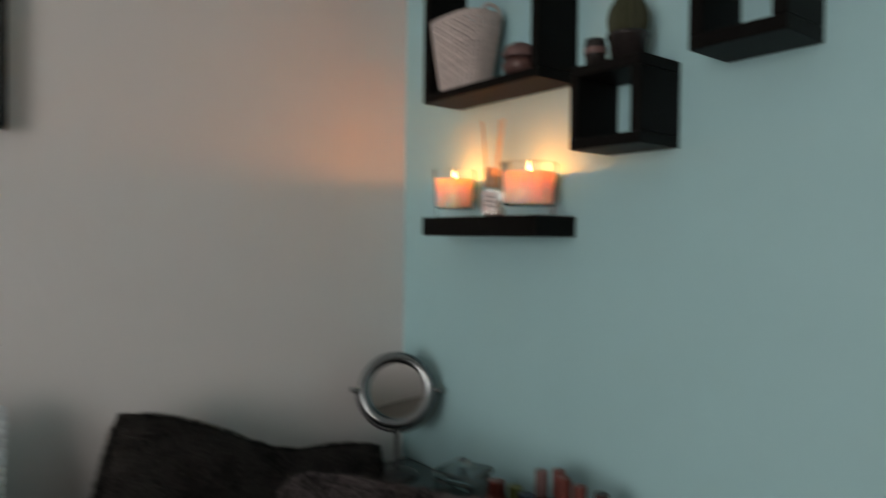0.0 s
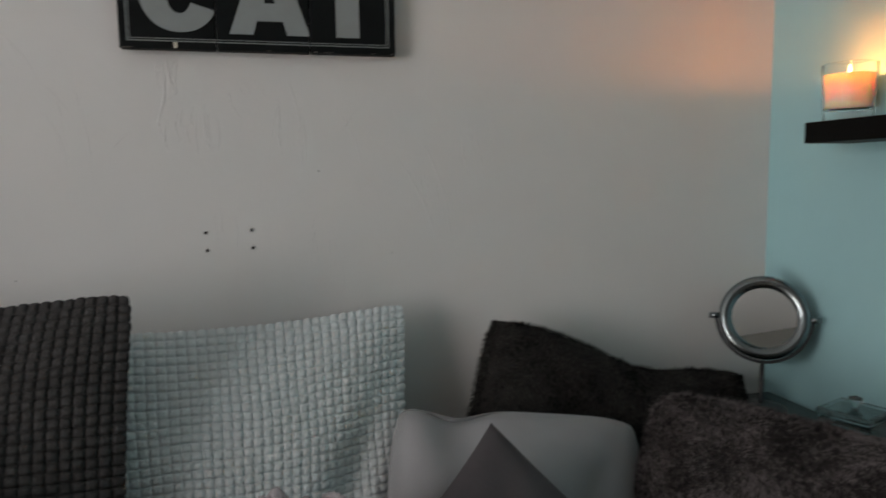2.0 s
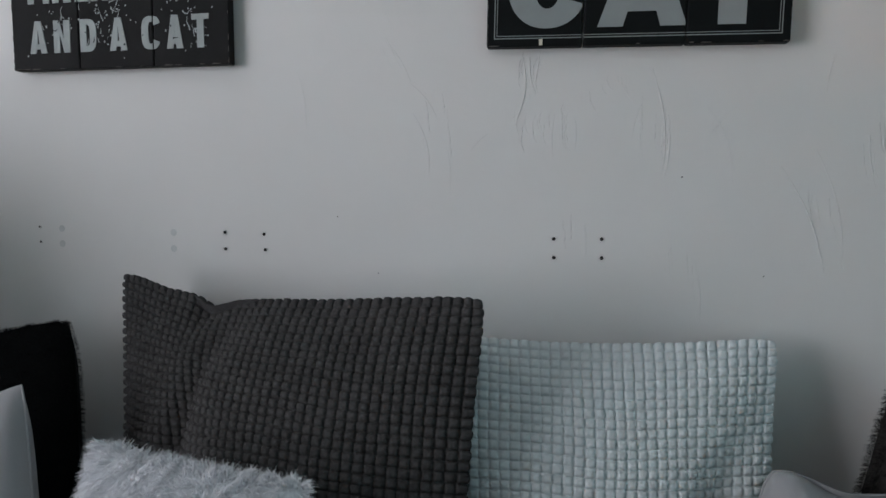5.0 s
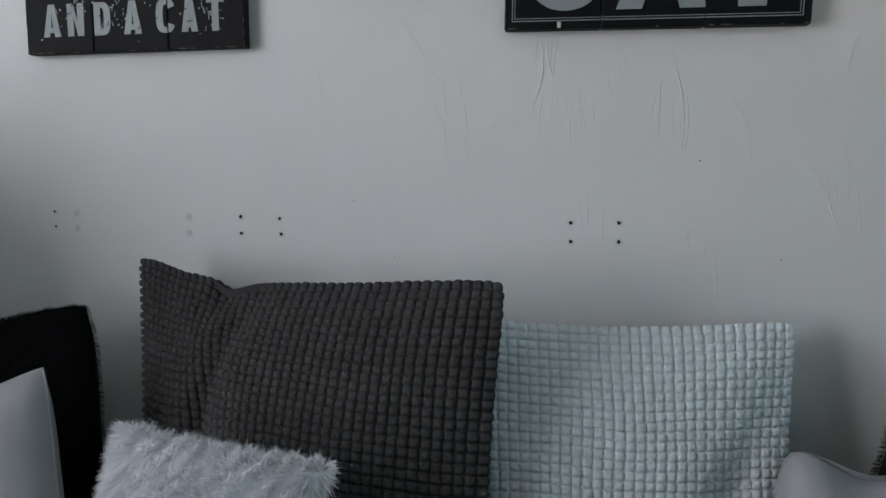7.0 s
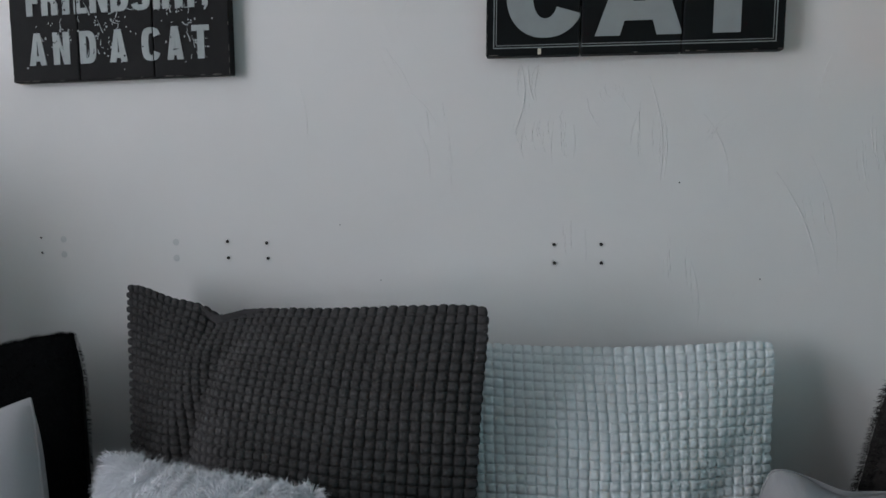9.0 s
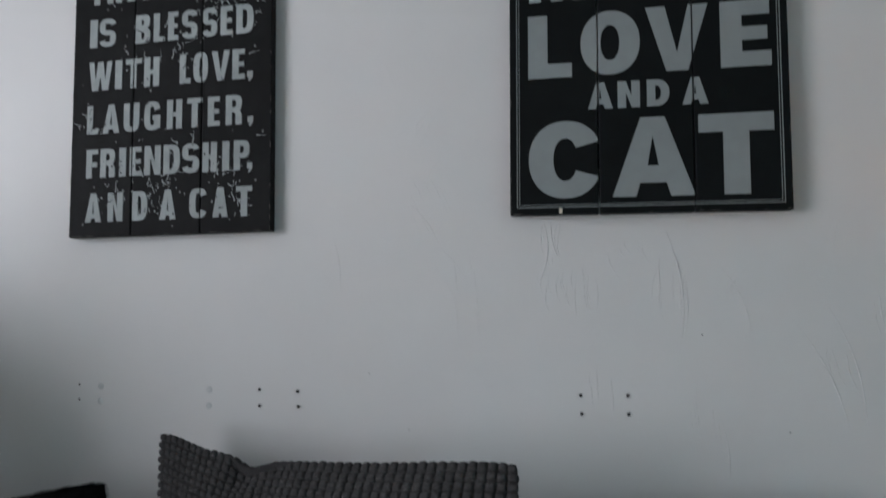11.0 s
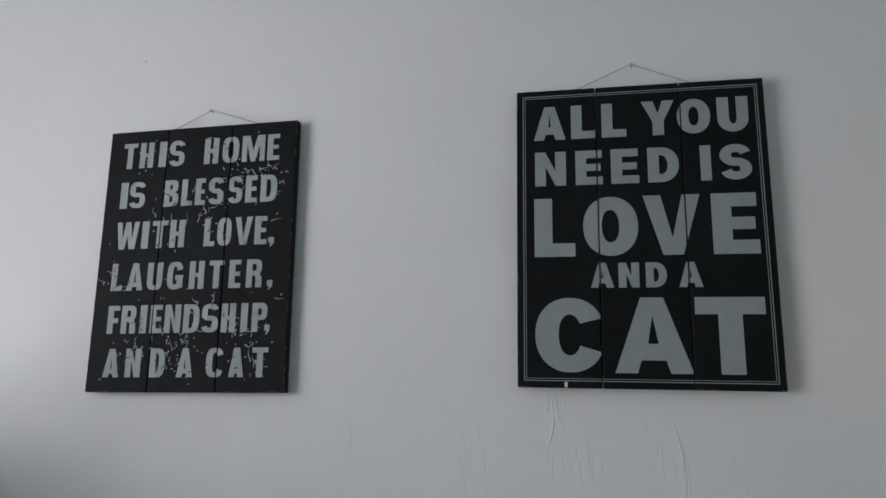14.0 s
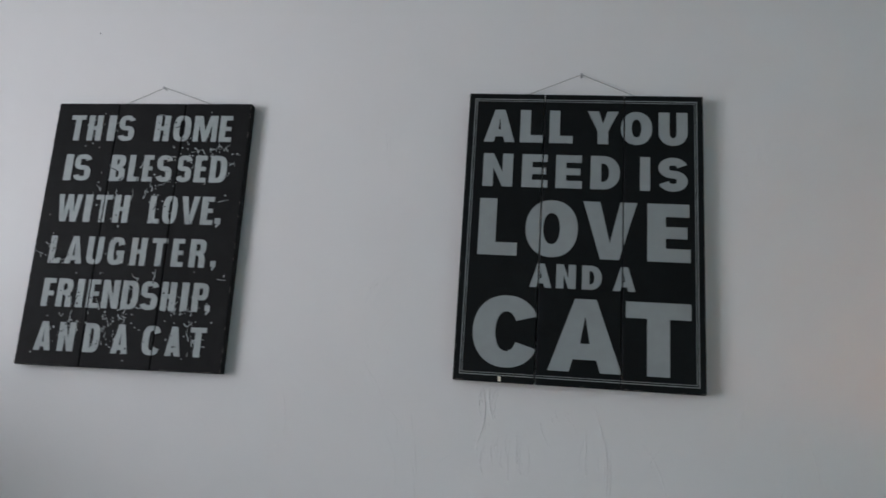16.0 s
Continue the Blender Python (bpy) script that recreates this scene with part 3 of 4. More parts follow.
part("paper_tag", box(0.078, 0.083, -0.026, -0.0245, 0.0015, 0.010), M_TAG, sign_love, "small torn cream paper tag")

for nx_, nz_, (sx_, sz_, sw_, sh_), lo_, hi_ in ((-0.967, 1.913, S2, 0.22, 0.76), (-1.792, 1.874, S1, 0.27, 0.78)):
    nail = thing("nail", pose(nx_, 0, nz_), "small steel nail driven into the wall above a sign", "nail", "sign nails")
    o = part("nail_head", lathe([(0, 0.014), (0.0028, 0.0135), (0.003, 0.012), (0.001, 0.0115), (0.001, -0.004)], 10), M_METAL, nail, smooth=True)
    o.matrix_basis = pose(0, 0, 0, 90, 0, 0)
    top = sz_ + sh_
    cord = thing("hanging_cord", pose(0, 0, 0), "thin grey cord looped over a nail and holding a sign", "cord", "sign cords")
    tops = top + (0.006 if sx_ < -1.5 else 0)
    part("strand", tube([(sx_ + lo_ * sw_, -0.006, top - 0.004), (sx_ + lo_ * sw_ + 0.01, -0.007, top + 0.004), (nx_, -0.008, nz_ + 0.0022), (sx_ + hi_ * sw_ - 0.01, -0.007, tops + 0.004), (sx_ + hi_ * sw_, -0.006, tops - 0.004)], 0.0008, 5), M_STRING, cord)


# ---------- cushions ----------
def cushion_frame(tl, tr, bottom):
    """Centre, axes and size of a cushion from its upper corners and the middle of its lower edge."""
    tl, tr, bottom = Vector(tl), Vector(tr), Vector(bottom)
    x = (tr - tl)
    w = x.length
    x.normalize()
    mid = (tl + tr) / 2
    y = mid - bottom
    y -= x * y.dot(x)
    h = y.length
    y.normalize()
    z = x.cross(y)
    c = mid - y * h / 2
    m = Matrix(((x.x, y.x, z.x, c.x), (x.y, y.y, z.y, c.y), (x.z, y.z, z.z, c.z), (0, 0, 0, 1)))
    return m, w, h


def cushion_shape(u, v, w, h, t, side, pinch=0.06, lumps=0.006, seed=0.0, dents=(), taper=0.0, shear=0.0, rounded=0.0, crown=0.55, roll=3.2, nub=0.0):
    """Points of a stuffed cushion's skin; u, v in -1..1, side +1 front, -1 back."""
    x = w / 2 * u * (1 - pinch * (1 - v ** 2))
    y = h / 2 * v * (1 - pinch * (1 - u ** 2))
    x = x * (1 - taper * (1 - v) / 2) + shear * (1 - v) / 2
    x, y = x * (1 - rounded * u ** 4 * v ** 4), y * (1 - rounded * u ** 4 * v ** 4)
    x, y = x * (1 - nub * (u * v) ** 14), y * (1 - nub * (u * v) ** 14)
    e = np.clip((1 - np.abs(u) ** roll) * (1 - np.abs(v) ** roll), 0, 1) ** crown
    z = side * t / 2 * e
    z = z + lumps * e * (np.sin(5.1 * u + 2.3 * v + seed) + 0.7 * np.sin(-3.7 * u + 6.1 * v + 1.7 * seed) + 0.5 * np.sin(9 * u + 7 * v + seed))
    for du, dv, ru, rv, dz, dy in dents:
        g = np.exp(-((u - du - 0.4 * (v - dv) * (ru < 0.2)) / ru) ** 2 - ((v - dv) / rv) ** 2)
        z = z - side * dz * g
        y = y - dy * g
    return np.stack([x, y, z], -1)


def grid_faces(nu, nv, off=0, flip=False):
    f = []
    for j in range(nv - 1):
        for i in range(nu - 1):
            a = off + j * nu + i
            q = (a, a + 1, a + nu + 1, a + nu)
            f.append(q[::-1] if flip else q)
    return f


def skin(name, w, h, t, material, parent, res=40, cells=0, label="", puff=0.0064, **shape):
    """The closed cover of a cushion; cells > 0 gives a raised chenille grid on the front."""
    if cells:
        cols, rows = cells
        spots = np.array([0.0, 0.09, 0.22, 0.40, 0.60, 0.78, 0.91])
        lu = np.append((np.arange(cols)[:, None] + spots).ravel(), cols) / cols * 2 - 1
        lv = np.append((np.arange(rows)[:, None] + spots).ravel(), rows) / rows * 2 - 1
    else:
        lu = lv = np.linspace(-1, 1, res)
    u, v = np.meshgrid(lu, lv)
    p = cushion_shape(u, v, w, h, t, 1, **shape)
    if cells:
        fu, fv = (u + 1) / 2 * cols + 1e-6, (v + 1) / 2 * rows + 1e-6
        iu, iv = np.floor(fu), np.floor(fv)
        gu, gv = np.abs(2 * (fu - iu) - 1), np.abs(2 * (fv - iv) - 1)
        rnd = np.sin(iu * 12.9898 + iv * 78.233) * 43758.5453
        rnd = rnd - np.floor(rnd)
        bump = (1 - 0.70 * gu ** 6) * (1 - 0.85 * gv ** 5)
        du = np.gradient(p, axis=1)
        dv = np.gradient(p, axis=0)
        nrm = np.cross(du, dv)
        nrm /= np.linalg.norm(nrm, axis=-1, keepdims=True) + 1e-9
        # the rows wander a little with the stuffing, and no two tufts stand alike
        calm = ((1 - u ** 4) * (1 - v ** 4))[..., None]
        du_, dv_ = (d / (np.linalg.norm(d, axis=-1, keepdims=True) + 1e-9) for d in (du, dv))
        sd = shape.get("seed", 0.0)
        p = p + calm * dv_ * (0.0030 * np.sin(4.3 * u + 2.1 * v + sd) + 0.0011 * np.sin(11 * u - 5 * v + 2 * sd))[..., None]
        p = p + calm * du_ * (0.0022 * np.sin(3.7 * v - 2.6 * u + 3 * sd) + 0.0010 * np.sin(9 * v + 6 * u + sd))[..., None]
        p = p + nrm * (bump * (puff + 0.0016 * (rnd - 0.5)) - 0.003)[..., None]
        p = p + (np.sin(iv * 3.1 + iu * 1.7) * 0.0006)[..., None] * du_ + (np.sin(iv * 1.9 - iu * 2.3) * 0.0005)[..., None] * dv_
        edge = (np.maximum(np.abs(u), np.abs(v)) > 0.985)[..., None]
        out = np.stack([np.sign(u) * (np.abs(u) > 0.985), np.sign(v) * (np.abs(v) > 0.985), 0 * u], -1)
        p = p + out * edge * (np.where(np.abs(u) > np.abs(v), np.clip(1 - gv ** 2, 0, 1), np.clip(1 - gu ** 2, 0, 1)) * 0.0016)[..., None]
    k = 40 if cells else res
    lb = np.linspace(-1, 1, k)
    ub, vb = np.meshgrid(lb, lb)
    q = cushion_shape(ub, vb, w, h, t, -1, **shape)
    verts = np.concatenate([p.reshape(-1, 3), q.reshape(-1, 3)])
    faces = grid_faces(len(lu), len(lv)) + grid_faces(k, k, len(lu) * len(lv), True)
    return raw(name, verts.tolist(), faces, material, parent, label)


def pile(name, w, h, t, material, parent, count, length, width, rseed, lean=(0, -0.5), curl=0.35, swirl=0.5, sides=(1, 1, 1, -1), **shape):
    """Fur strands rooted on a cushion's skin, one mesh."""
    rng = np.random.default_rng(rseed)
    side = rng.choice(sides, count)
    u, v = rng.uniform(-1, 1, count), rng.uniform(-1, 1, count)
    rim = rng.random(count) < 0.14
    pick = rng.random(count) < 0.5
    u = np.where(rim & pick, np.sign(u) * rng.uniform(0.97, 1, count), u)
    v = np.where(rim & ~pick, np.sign(v) * rng.uniform(0.97, 1, count), v)
    eps = 0.01
    f = lambda a, b: np.where((side > 0)[:, None], cushion_shape(a, b, w, h, t, 1, **shape), cushion_shape(a, b, w, h, t, -1, **shape))
    p = f(u, v)
    uu, vv = np.clip(u, -0.98, 0.98), np.clip(v, -0.98, 0.98)
    nrm = np.cross(f(uu + eps, vv) - f(uu - eps, vv), f(uu, vv + eps) - f(uu, vv - eps)) * side[:, None]
    nrm /= np.linalg.norm(nrm, axis=1, keepdims=True) + 1e-9
    nrm[:, 0] += np.where(np.abs(u) > 0.95, np.sign(u) * 0.7, 0)
    nrm[:, 1] += np.where(np.abs(v) > 0.95, np.sign(v) * 0.7, 0)
    sw = swirl * np.stack([np.sin(7 * u + 3 * v + rseed), np.cos(6 * v - 4 * u + rseed), 0 * u], 1)
    sw += 0.55 * np.stack([np.sin(31 * u + 9 * np.sin(4 * v) + rseed), np.cos(27 * v + 8 * np.sin(5 * u)), 0.5 * np.sin(19 * (u + v))], 1)
    d = nrm + np.array([lean[0], lean[1], 0]) + sw + rng.normal(0, curl, (count, 3))
    d /= np.linalg.norm(d, axis=1, keepdims=True)
    d2 = d + np.array([lean[0], lean[1], 0]) * 0.8 + rng.normal(0, curl, (count, 3))
    d2 /= np.linalg.norm(d2, axis=1, keepdims=True)
    ln = length * rng.uniform(0.6, 1.15, count)[:, None]
    s = np.cross(d, rng.normal(0, 1, (count, 3)))
    s /= np.linalg.norm(s, axis=1, keepdims=True) + 1e-9
    s *= width * rng.uniform(0.6, 1.3, count)[:, None]
    mid = p + d * ln * 0.55
    tip = mid + d2 * ln * 0.45
    verts = np.stack([p - s, p + s, mid - s * 0.8, mid + s * 0.8, tip], 1).reshape(-1, 3)
    b = np.arange(count) * 5
    faces = np.concatenate([np.stack([b, b + 1, b + 3], 1), np.stack([b, b + 3, b + 2], 1), np.stack([b + 2, b + 3, b + 4], 1)]).tolist()
    ob = raw(name, verts.tolist(), faces, material, parent)
    ob["kind"] = "stuff"
    return ob


def piping(w, h, t, material, parent, **shape):
    """A corded seam round a cushion's rim."""
    q = np.linspace(-1, 1, 40)[:-1]
    one = np.ones_like(q)
    u, v = np.concatenate([q, one, -q, -one]), np.concatenate([one, -q, -one, q])
    return part("piping", tube(cushion_shape(u, v, w, h, t, 1, **shape).tolist(), 0.0017, 6, closed=True), material, parent, smooth=True)


def cushion(name, tl, tr, bottom, label, group="sofa cushions"):
    m, w, h = cushion_frame(tl, tr, bottom)
    return thing(name, m, label, "cushion", group), w, h


# dark grey chenille cushion, creased at the top
c, w, h = cushion("cushion", (-1.755, -0.075, 0.981), (-1.141, -0.205, 0.990), (-1.43, -0.33, 0.40), "dark grey chenille grid cushion creased and leaning on the wall")
skin("cover", w, h, 0.17, M_DARKCH, c, cells=(43, 48), puff=0.0082, nub=0.022, roll=2.0, crown=0.85, pinch=0.045, lumps=0.004, seed=1.0, taper=0.20, shear=0.10,
     dents=((-0.36, 1.0, 0.10, 0.22, 0.008, 0.014), (-0.33, 0.95, 0.26, 0.28, 0.004, 0.012), (-0.45, 0.30, 0.09, 0.6, 0.017, 0.0), (-0.62, -0.1, 0.08, 0.5, 0.011, 0.0), (-0.15, -0.2, 0.09, 0.5, 0.008, 0.0), (0.78, -0.5, 0.08, 0.4, 0.010, 0.0), (0.05, 0.9, 0.5, 0.3, 0.0, 0.012), (-0.66, 1.0, 0.2, 0.3, 0.0, 0.012)))
# white chenille cushion
c, w, h = cushion("cushion", (-1.365, -0.115, 0.931), (-0.748, -0.058, 0.929), (-1.07, -0.24, 0.38), "white chenille grid cushion standing against the wall")
skin("cover", w, h, 0.17, M_WHITECH, c, cells=(43, 43), puff=0.0058, nub=0.03, roll=2.0, crown=0.85, pinch=0.075, lumps=0.004, seed=2.2, dents=((0.66, 0.05, 0.11, 0.45, 0.018, 0.0), (0.42, -0.35, 0.12, 0.5, 0.014, 0.0), (0.84, -0.35, 0.08, 0.4, 0.010, 0.0),))
# brown fur cushion in the corner
c, w, h = cushion("fur_cushion", (-0.615, -0.075, 0.910), (-0.10, -0.085, 0.762), (-0.42, -0.20, 0.42), "dark brown faux fur cushion slumped into the corner")
SH = dict(pinch=0.07, lumps=0.007, seed=0.4, rounded=0.07, taper=-0.12, dents=((0.12, 1.0, 0.42, 0.5, 0.0, 0.024),))
skin("cover", w, h, 0.13, M_BROWN, c, **SH)
pile("fur", w, h, 0.13, M_BROWNF, c, 80000, 0.0115, 0.00038, 5, lean=(0.3, -0.6), curl=0.45, swirl=0.8, **SH)
# taupe fur cushion before it
c, w, h = cushion("fur_cushion", (-0.405, -0.255, 0.820), (-0.165, -0.60, 0.805), (-0.37, -0.50, 0.42), "taupe faux fur cushion leaning against the dark one")
SH = dict(pinch=0.03, lumps=0.008, seed=2.4, rounded=0.09)
skin("cover", w, h, 0.12, M_BROWN, c, **SH)
pile("fur", w, h, 0.12, M_BROWNL, c, 90000, 0.0115, 0.00038, 6, lean=(0.2, -0.6), curl=0.5, swirl=0.9, **SH)
# white satin cushion
c, w, h = cushion("satin_cushion", (-0.795, -0.16, 0.797), (-0.40, -0.22, 0.752), (-0.62, -0.33, 0.44), "smooth white satin cushion between the chenille and fur ones")
SH = dict(pinch=0.04, lumps=0.004, seed=3.0, rounded=0.10, dents=((-0.50, 0.85, 0.24, 0.4, 0.018, 0.018), (-0.55, 0.2, 0.1, 0.5, 0.01, 0.0), (0.55, 0.4, 0.1, 0.4, 0.006, 0.0)))
skin("cover", w, h, 0.13, M_SATIN, c, res=64, **SH)
piping(w, h, 0.13, M_SATIN, c, **SH)
# small grey cushion standing on its corner
c, w, h = cushion("grey_cushion", (-0.690, -0.335, 0.812), (-0.50, -0.39, 0.615), (-0.700, -0.44, 0.585), "small dark grey cotton cushion standing on one corner")
skin("cover", w, h, 0.06, M_GREYCL, c, res=40, pinch=0.03, lumps=0.002, seed=1.0)
for k in range(7):
    bd = part("bead", lathe([(0, -0.0032), (0.0023, -0.0023), (0.0032, 0), (0.0023, 0.0023), (0, 0.0032)], 10), M_SILVER, c, "silver bead on the seam", smooth=True)
    bd.matrix_basis = pose(-w / 2 * (1 - 0.04 * math.sin(k)), h / 2 - 0.125 - 0.011 * k, 0.004 + 0.002 * (k % 2))
# black fur cushion
c, w, h = cushion("fur_cushion", (-2.30, -0.15, 0.800), (-1.808, -0.115, 0.922), (-1.97, -0.27, 0.40), "black faux fur cushion against the white wall")
SH = dict(pinch=0.05, lumps=0.004, seed=5.0, rounded=0.08)
skin("cover", w, h, 0.13, M_BLACKF, c, **SH)
pile("fur", w, h, 0.13, M_BLACKF, c, 70000, 0.008, 0.0003, 7, lean=(0.1, -0.5), **SH)
# white smooth cushion by the black one
c, w, h = cushion("satin_cushion", (-2.16, -0.33, 0.685), (-1.742, -0.295, 0.868), (-1.86, -0.45, 0.42), "smooth white cushion propped on the black fur one")
SH = dict(pinch=0.06, lumps=0.003, seed=4.0, rounded=0.05)
skin("cover", w, h, 0.12, M_SATIN, c, res=56, **SH)
piping(w, h, 0.12, M_SATIN, c, **SH)
# white shaggy cushion
c, w, h = cushion("shag_cushion", (-1.575, -0.375, 0.822), (-1.312, -0.385, 0.803), (-1.47, -0.50, 0.44), "small white long-pile shaggy cushion in front of the grey one")
SH = dict(pinch=0.03, lumps=0.004, seed=6.0)
skin("cover", w, h, 0.10, M_SHAG, c, **SH)
pile("fur", w, h, 0.10, M_SHAG, c, 60000, 0.017, 0.00045, 8, lean=(0.15, -0.5), curl=0.4, **SH)

# grey knitted throw with thick tassels at the foot of the white cushion
throw = thing("throw_blanket", pose(-0.975, -0.40, 0.41), "grey knitted throw with thick tassels bunched on the sofa", "blanket")
l = np.linspace(-1, 1, 40)
uu, vv = np.meshgrid(l, l)
hgt = 0.372 * np.clip(1 - np.abs(uu) ** 3, 0, 1) ** 0.4 * np.clip(1 - np.abs(vv) ** 3, 0, 1) ** 0.4 * (0.93 + 0.05 * np.sin(6 * uu + 1) + 0.03 * np.sin(17 * uu + 3 * vv))
raw("fold", np.stack([0.125 * uu, 0.06 * vv, hgt], -1).reshape(-1, 3).tolist(), grid_faces(40, 40), M_THROW, throw)
rng = random.Random(11)
for k in range(18):
    # each tassel is three thin yarns twisted together, hanging slantwise
    x = -0.050 + 0.0092 * k + rng.uniform(-0.003, 0.003)
    top = 0.346 + 0.020 * math.sin(k / 17 * math.pi * 0.9 + 0.4) + rng.uniform(-0.008, 0.008)
    slant = rng.uniform(0.01, 0.05)
    bm = bmesh.new()
    for y_ in range(3):
        pts = []
        for q in np.linspace(0, 1, 26):
            a = 26 * q + 2.1 * y_ + k
            w_ = 0.0030 * (1 - 0.3 * q)
            pts.append((x + slant * q + 0.006 * math.sin(q * 4 + k) + w_ * math.cos(a), -0.015 - 0.060 * q + 0.02 * max(0, q - 0.5) + w_ * math.sin(a),
                        top + 0.016 * math.sin(math.pi * q) - 0.10 * q * q + 0.4 * w_ * math.sin(a)))
        tube(pts, 0.0022, 5, bm)
    part("tassel", bm, M_THROW, throw, smooth=True)

# ---------- sofa under the cushions ----------
sofa = thing("sofa", pose(-1.15, -0.45, 0), "grey fabric sofa bench along the wall under the cushions", "sofa")
part("seat", box(-1.3, 0.93, -0.36, 0.40, 0.20, 0.41, 0.04, seg=3), M_SOFA, sofa, smooth=False)
part("base", box(-1.28, 0.91, -0.33, 0.38, 0.06, 0.198, 0.01), M_SOFA, sofa)
for x in (-1.2, 0.83):
    for y in (-0.28, 0.32):
        part("leg", box(x - 0.03, x + 0.03, y - 0.03, y + 0.03, 0, 0.06, 0.004), M_SHELF, sofa)

# ---------- side table with mirror and cosmetics ----------
TZ = 0.700
table = thing("side_table", pose(-0.01, 0, 0), "black glass-topped narrow side table in the corner", "table")
part("tabletop", box(-0.155, 0.0, -0.90, -0.035, TZ - 0.014, TZ, 0.003), M_TABLE, table)
for x in (-0.14, -0.015):
    for y in (-0.88, -0.055):
        part("leg", box(x - 0.012, x + 0.012, y - 0.012, y + 0.012, 0, TZ - 0.014, 0.002), M_TABLE, table)

MC = Vector((-0.096, -0.118, 0.871))
mirror = thing("vanity_mirror", pose(MC.x, MC.y, TZ), "round chrome vanity mirror on a thin stand", "mirror")
part("foot", lathe([(0, 0.0), (0.044, 0.0), (0.044, 0.004), (0.03, 0.009), (0.006, 0.012), (0, 0.012)], 36), M_DKCHROME, mirror, smooth=True)
part("pole", lathe([(0.0042, 0.010), (0.0042, 0.09), (0, 0.09)], 14), M_DKCHROME, mirror, smooth=True)
yaw_ = math.degrees(math.atan2(-0.80, -0.56))
tilt = pose(0, 0, MC.z - TZ) @ Matrix.Rotation(radians(yaw_), 4, "Z") @ Matrix.Rotation(radians(73), 4, "Y")
o = part("rim", lathe([(0.070, -0.004), (0.076, -0.001), (0.0765, 0.004), (0.073, 0.009), (0.065, 0.010), (0.057, 0.007), (0.0525, 0.003)], 64), M_CHROME, mirror, smooth=True)
o.matrix_basis = tilt
o = part("housing", lathe([(0, -0.030), (0.058, -0.030), (0.070, -0.026), (0.0755, -0.012), (0.074, -0.0035), (0, -0.0035)], 64), M_DKCHROME, mirror, "dark chrome back of the mirror", smooth=True)
o.matrix_basis = tilt
o = part("glass", lathe([(0, 0.0042), (0.0575, 0.0042), (0.0575, -0.003), (0, -0.003)], 64), M_MIRROR, mirror)
o.matrix_basis = tilt
arc = [(0.080 * math.cos(a), 0.080 * math.sin(a), -0.003) for a in np.linspace(radians(-90), radians(90), 30)]
o = part("yoke", tube(arc, 0.003, 8), M_DKCHROME, mirror, smooth=True)
o.matrix_basis = tilt
for s_ in (-1, 1):
    o = part("pivot_knob", lathe([(0, -0.010), (0.005, -0.010), (0.006, 0.006), (0, 0.008)], 14), M_CHROME, mirror, smooth=True)
    o.matrix_basis = tilt @ pose(0, s_ * 0.083, -0.002, 90 * s_, 0, 0)

M_JAR = glass("dim_jar_glass", (0.40, 0.48, 0.48))
jar = thing("glass_jar", pose(-0.085, -0.315, TZ, 0, 0, 20), "clear square glass jar with lid and knob", "jar")
part("body", box(-0.04, 0.04, -0.04, 0.04, 0.0, 0.052, 0.006), M_JAR, jar).visible_shadow = False
part("lid", box(-0.042, 0.042, -0.042, 0.042, 0.053, 0.066, 0.005), M_JAR, jar).visible_shadow = False
o = part("knob", lathe([(0, 0.066), (0.005, 0.067), (0.005, 0.071), (0.011, 0.076), (0.010, 0.083), (0, 0.086)], 20), M_JAR, jar, smooth=True)
o.visible_shadow = False


def bottle(x, y, r, hgt, body, cap, label, category="bottle"):
    b = thing("cosmetic_bottle", pose(x, y, TZ, 0, 0, 30), label, category, "cosmetics")
    part("body", lathe([(0, 0), (r * 0.95, 0), (r, 0.003), (r, hgt * 0.6), (r * 0.8, hgt * 0.68), (0, hgt * 0.68)], 24), body, b, smooth=True)
    part("cap", lathe([(0, hgt * 0.68), (r * 0.85, hgt * 0.68), (r * 0.85, hgt * 0.98), (r * 0.75, hgt), (0, hgt)], 24), cap, b)


bottle(-0.085, -0.405, 0.017, 0.070, M_RED, M_RED, "small red-brown cosmetic bottle on the table")
bottle(-0.070, -0.435, 0.014, 0.066, M_GREENJ, M_GREENJ, "small olive green cosmetic jar on the table")
bottle(-0.085, -0.475, 0.016, 0.068, M_NAVY, M_NAVY, "small navy cosmetic pot on the table")
bottle(-0.090, -0.513, 0.012, 0.118, M_BROWNJ, M_STRIPE, "dark brown cosmetic bottle with pale pink cap")
bottle(-0.075, -0.535, 0.012, 0.122, M_BROWNJ, M_RED, "dark brown cosmetic bottle with red cap")
bottle(-0.090, -0.560, 0.012, 0.120, M_BROWNJ, M_RED, "dark brown cosmetic bottle with red cap")
bottle(-0.088, -0.588, 0.012, 0.116, M_BROWNJ, M_RED, "dark brown cosmetic bottle with red cap")
bottle(-0.075, -0.618, 0.013, 0.110, M_BROWNJ, M_BROWNJ, "dark brown squat cosmetic bottle on the table")
bottle(-0.090, -0.640, 0.011, 0.104, M_RED, M_BROWNJ, "small red-brown cosmetic bottle on the table")
bottle(-0.082, -0.675, 0.017, 0.084, M_POT, M_POT, "short black cosmetic pot on the table")


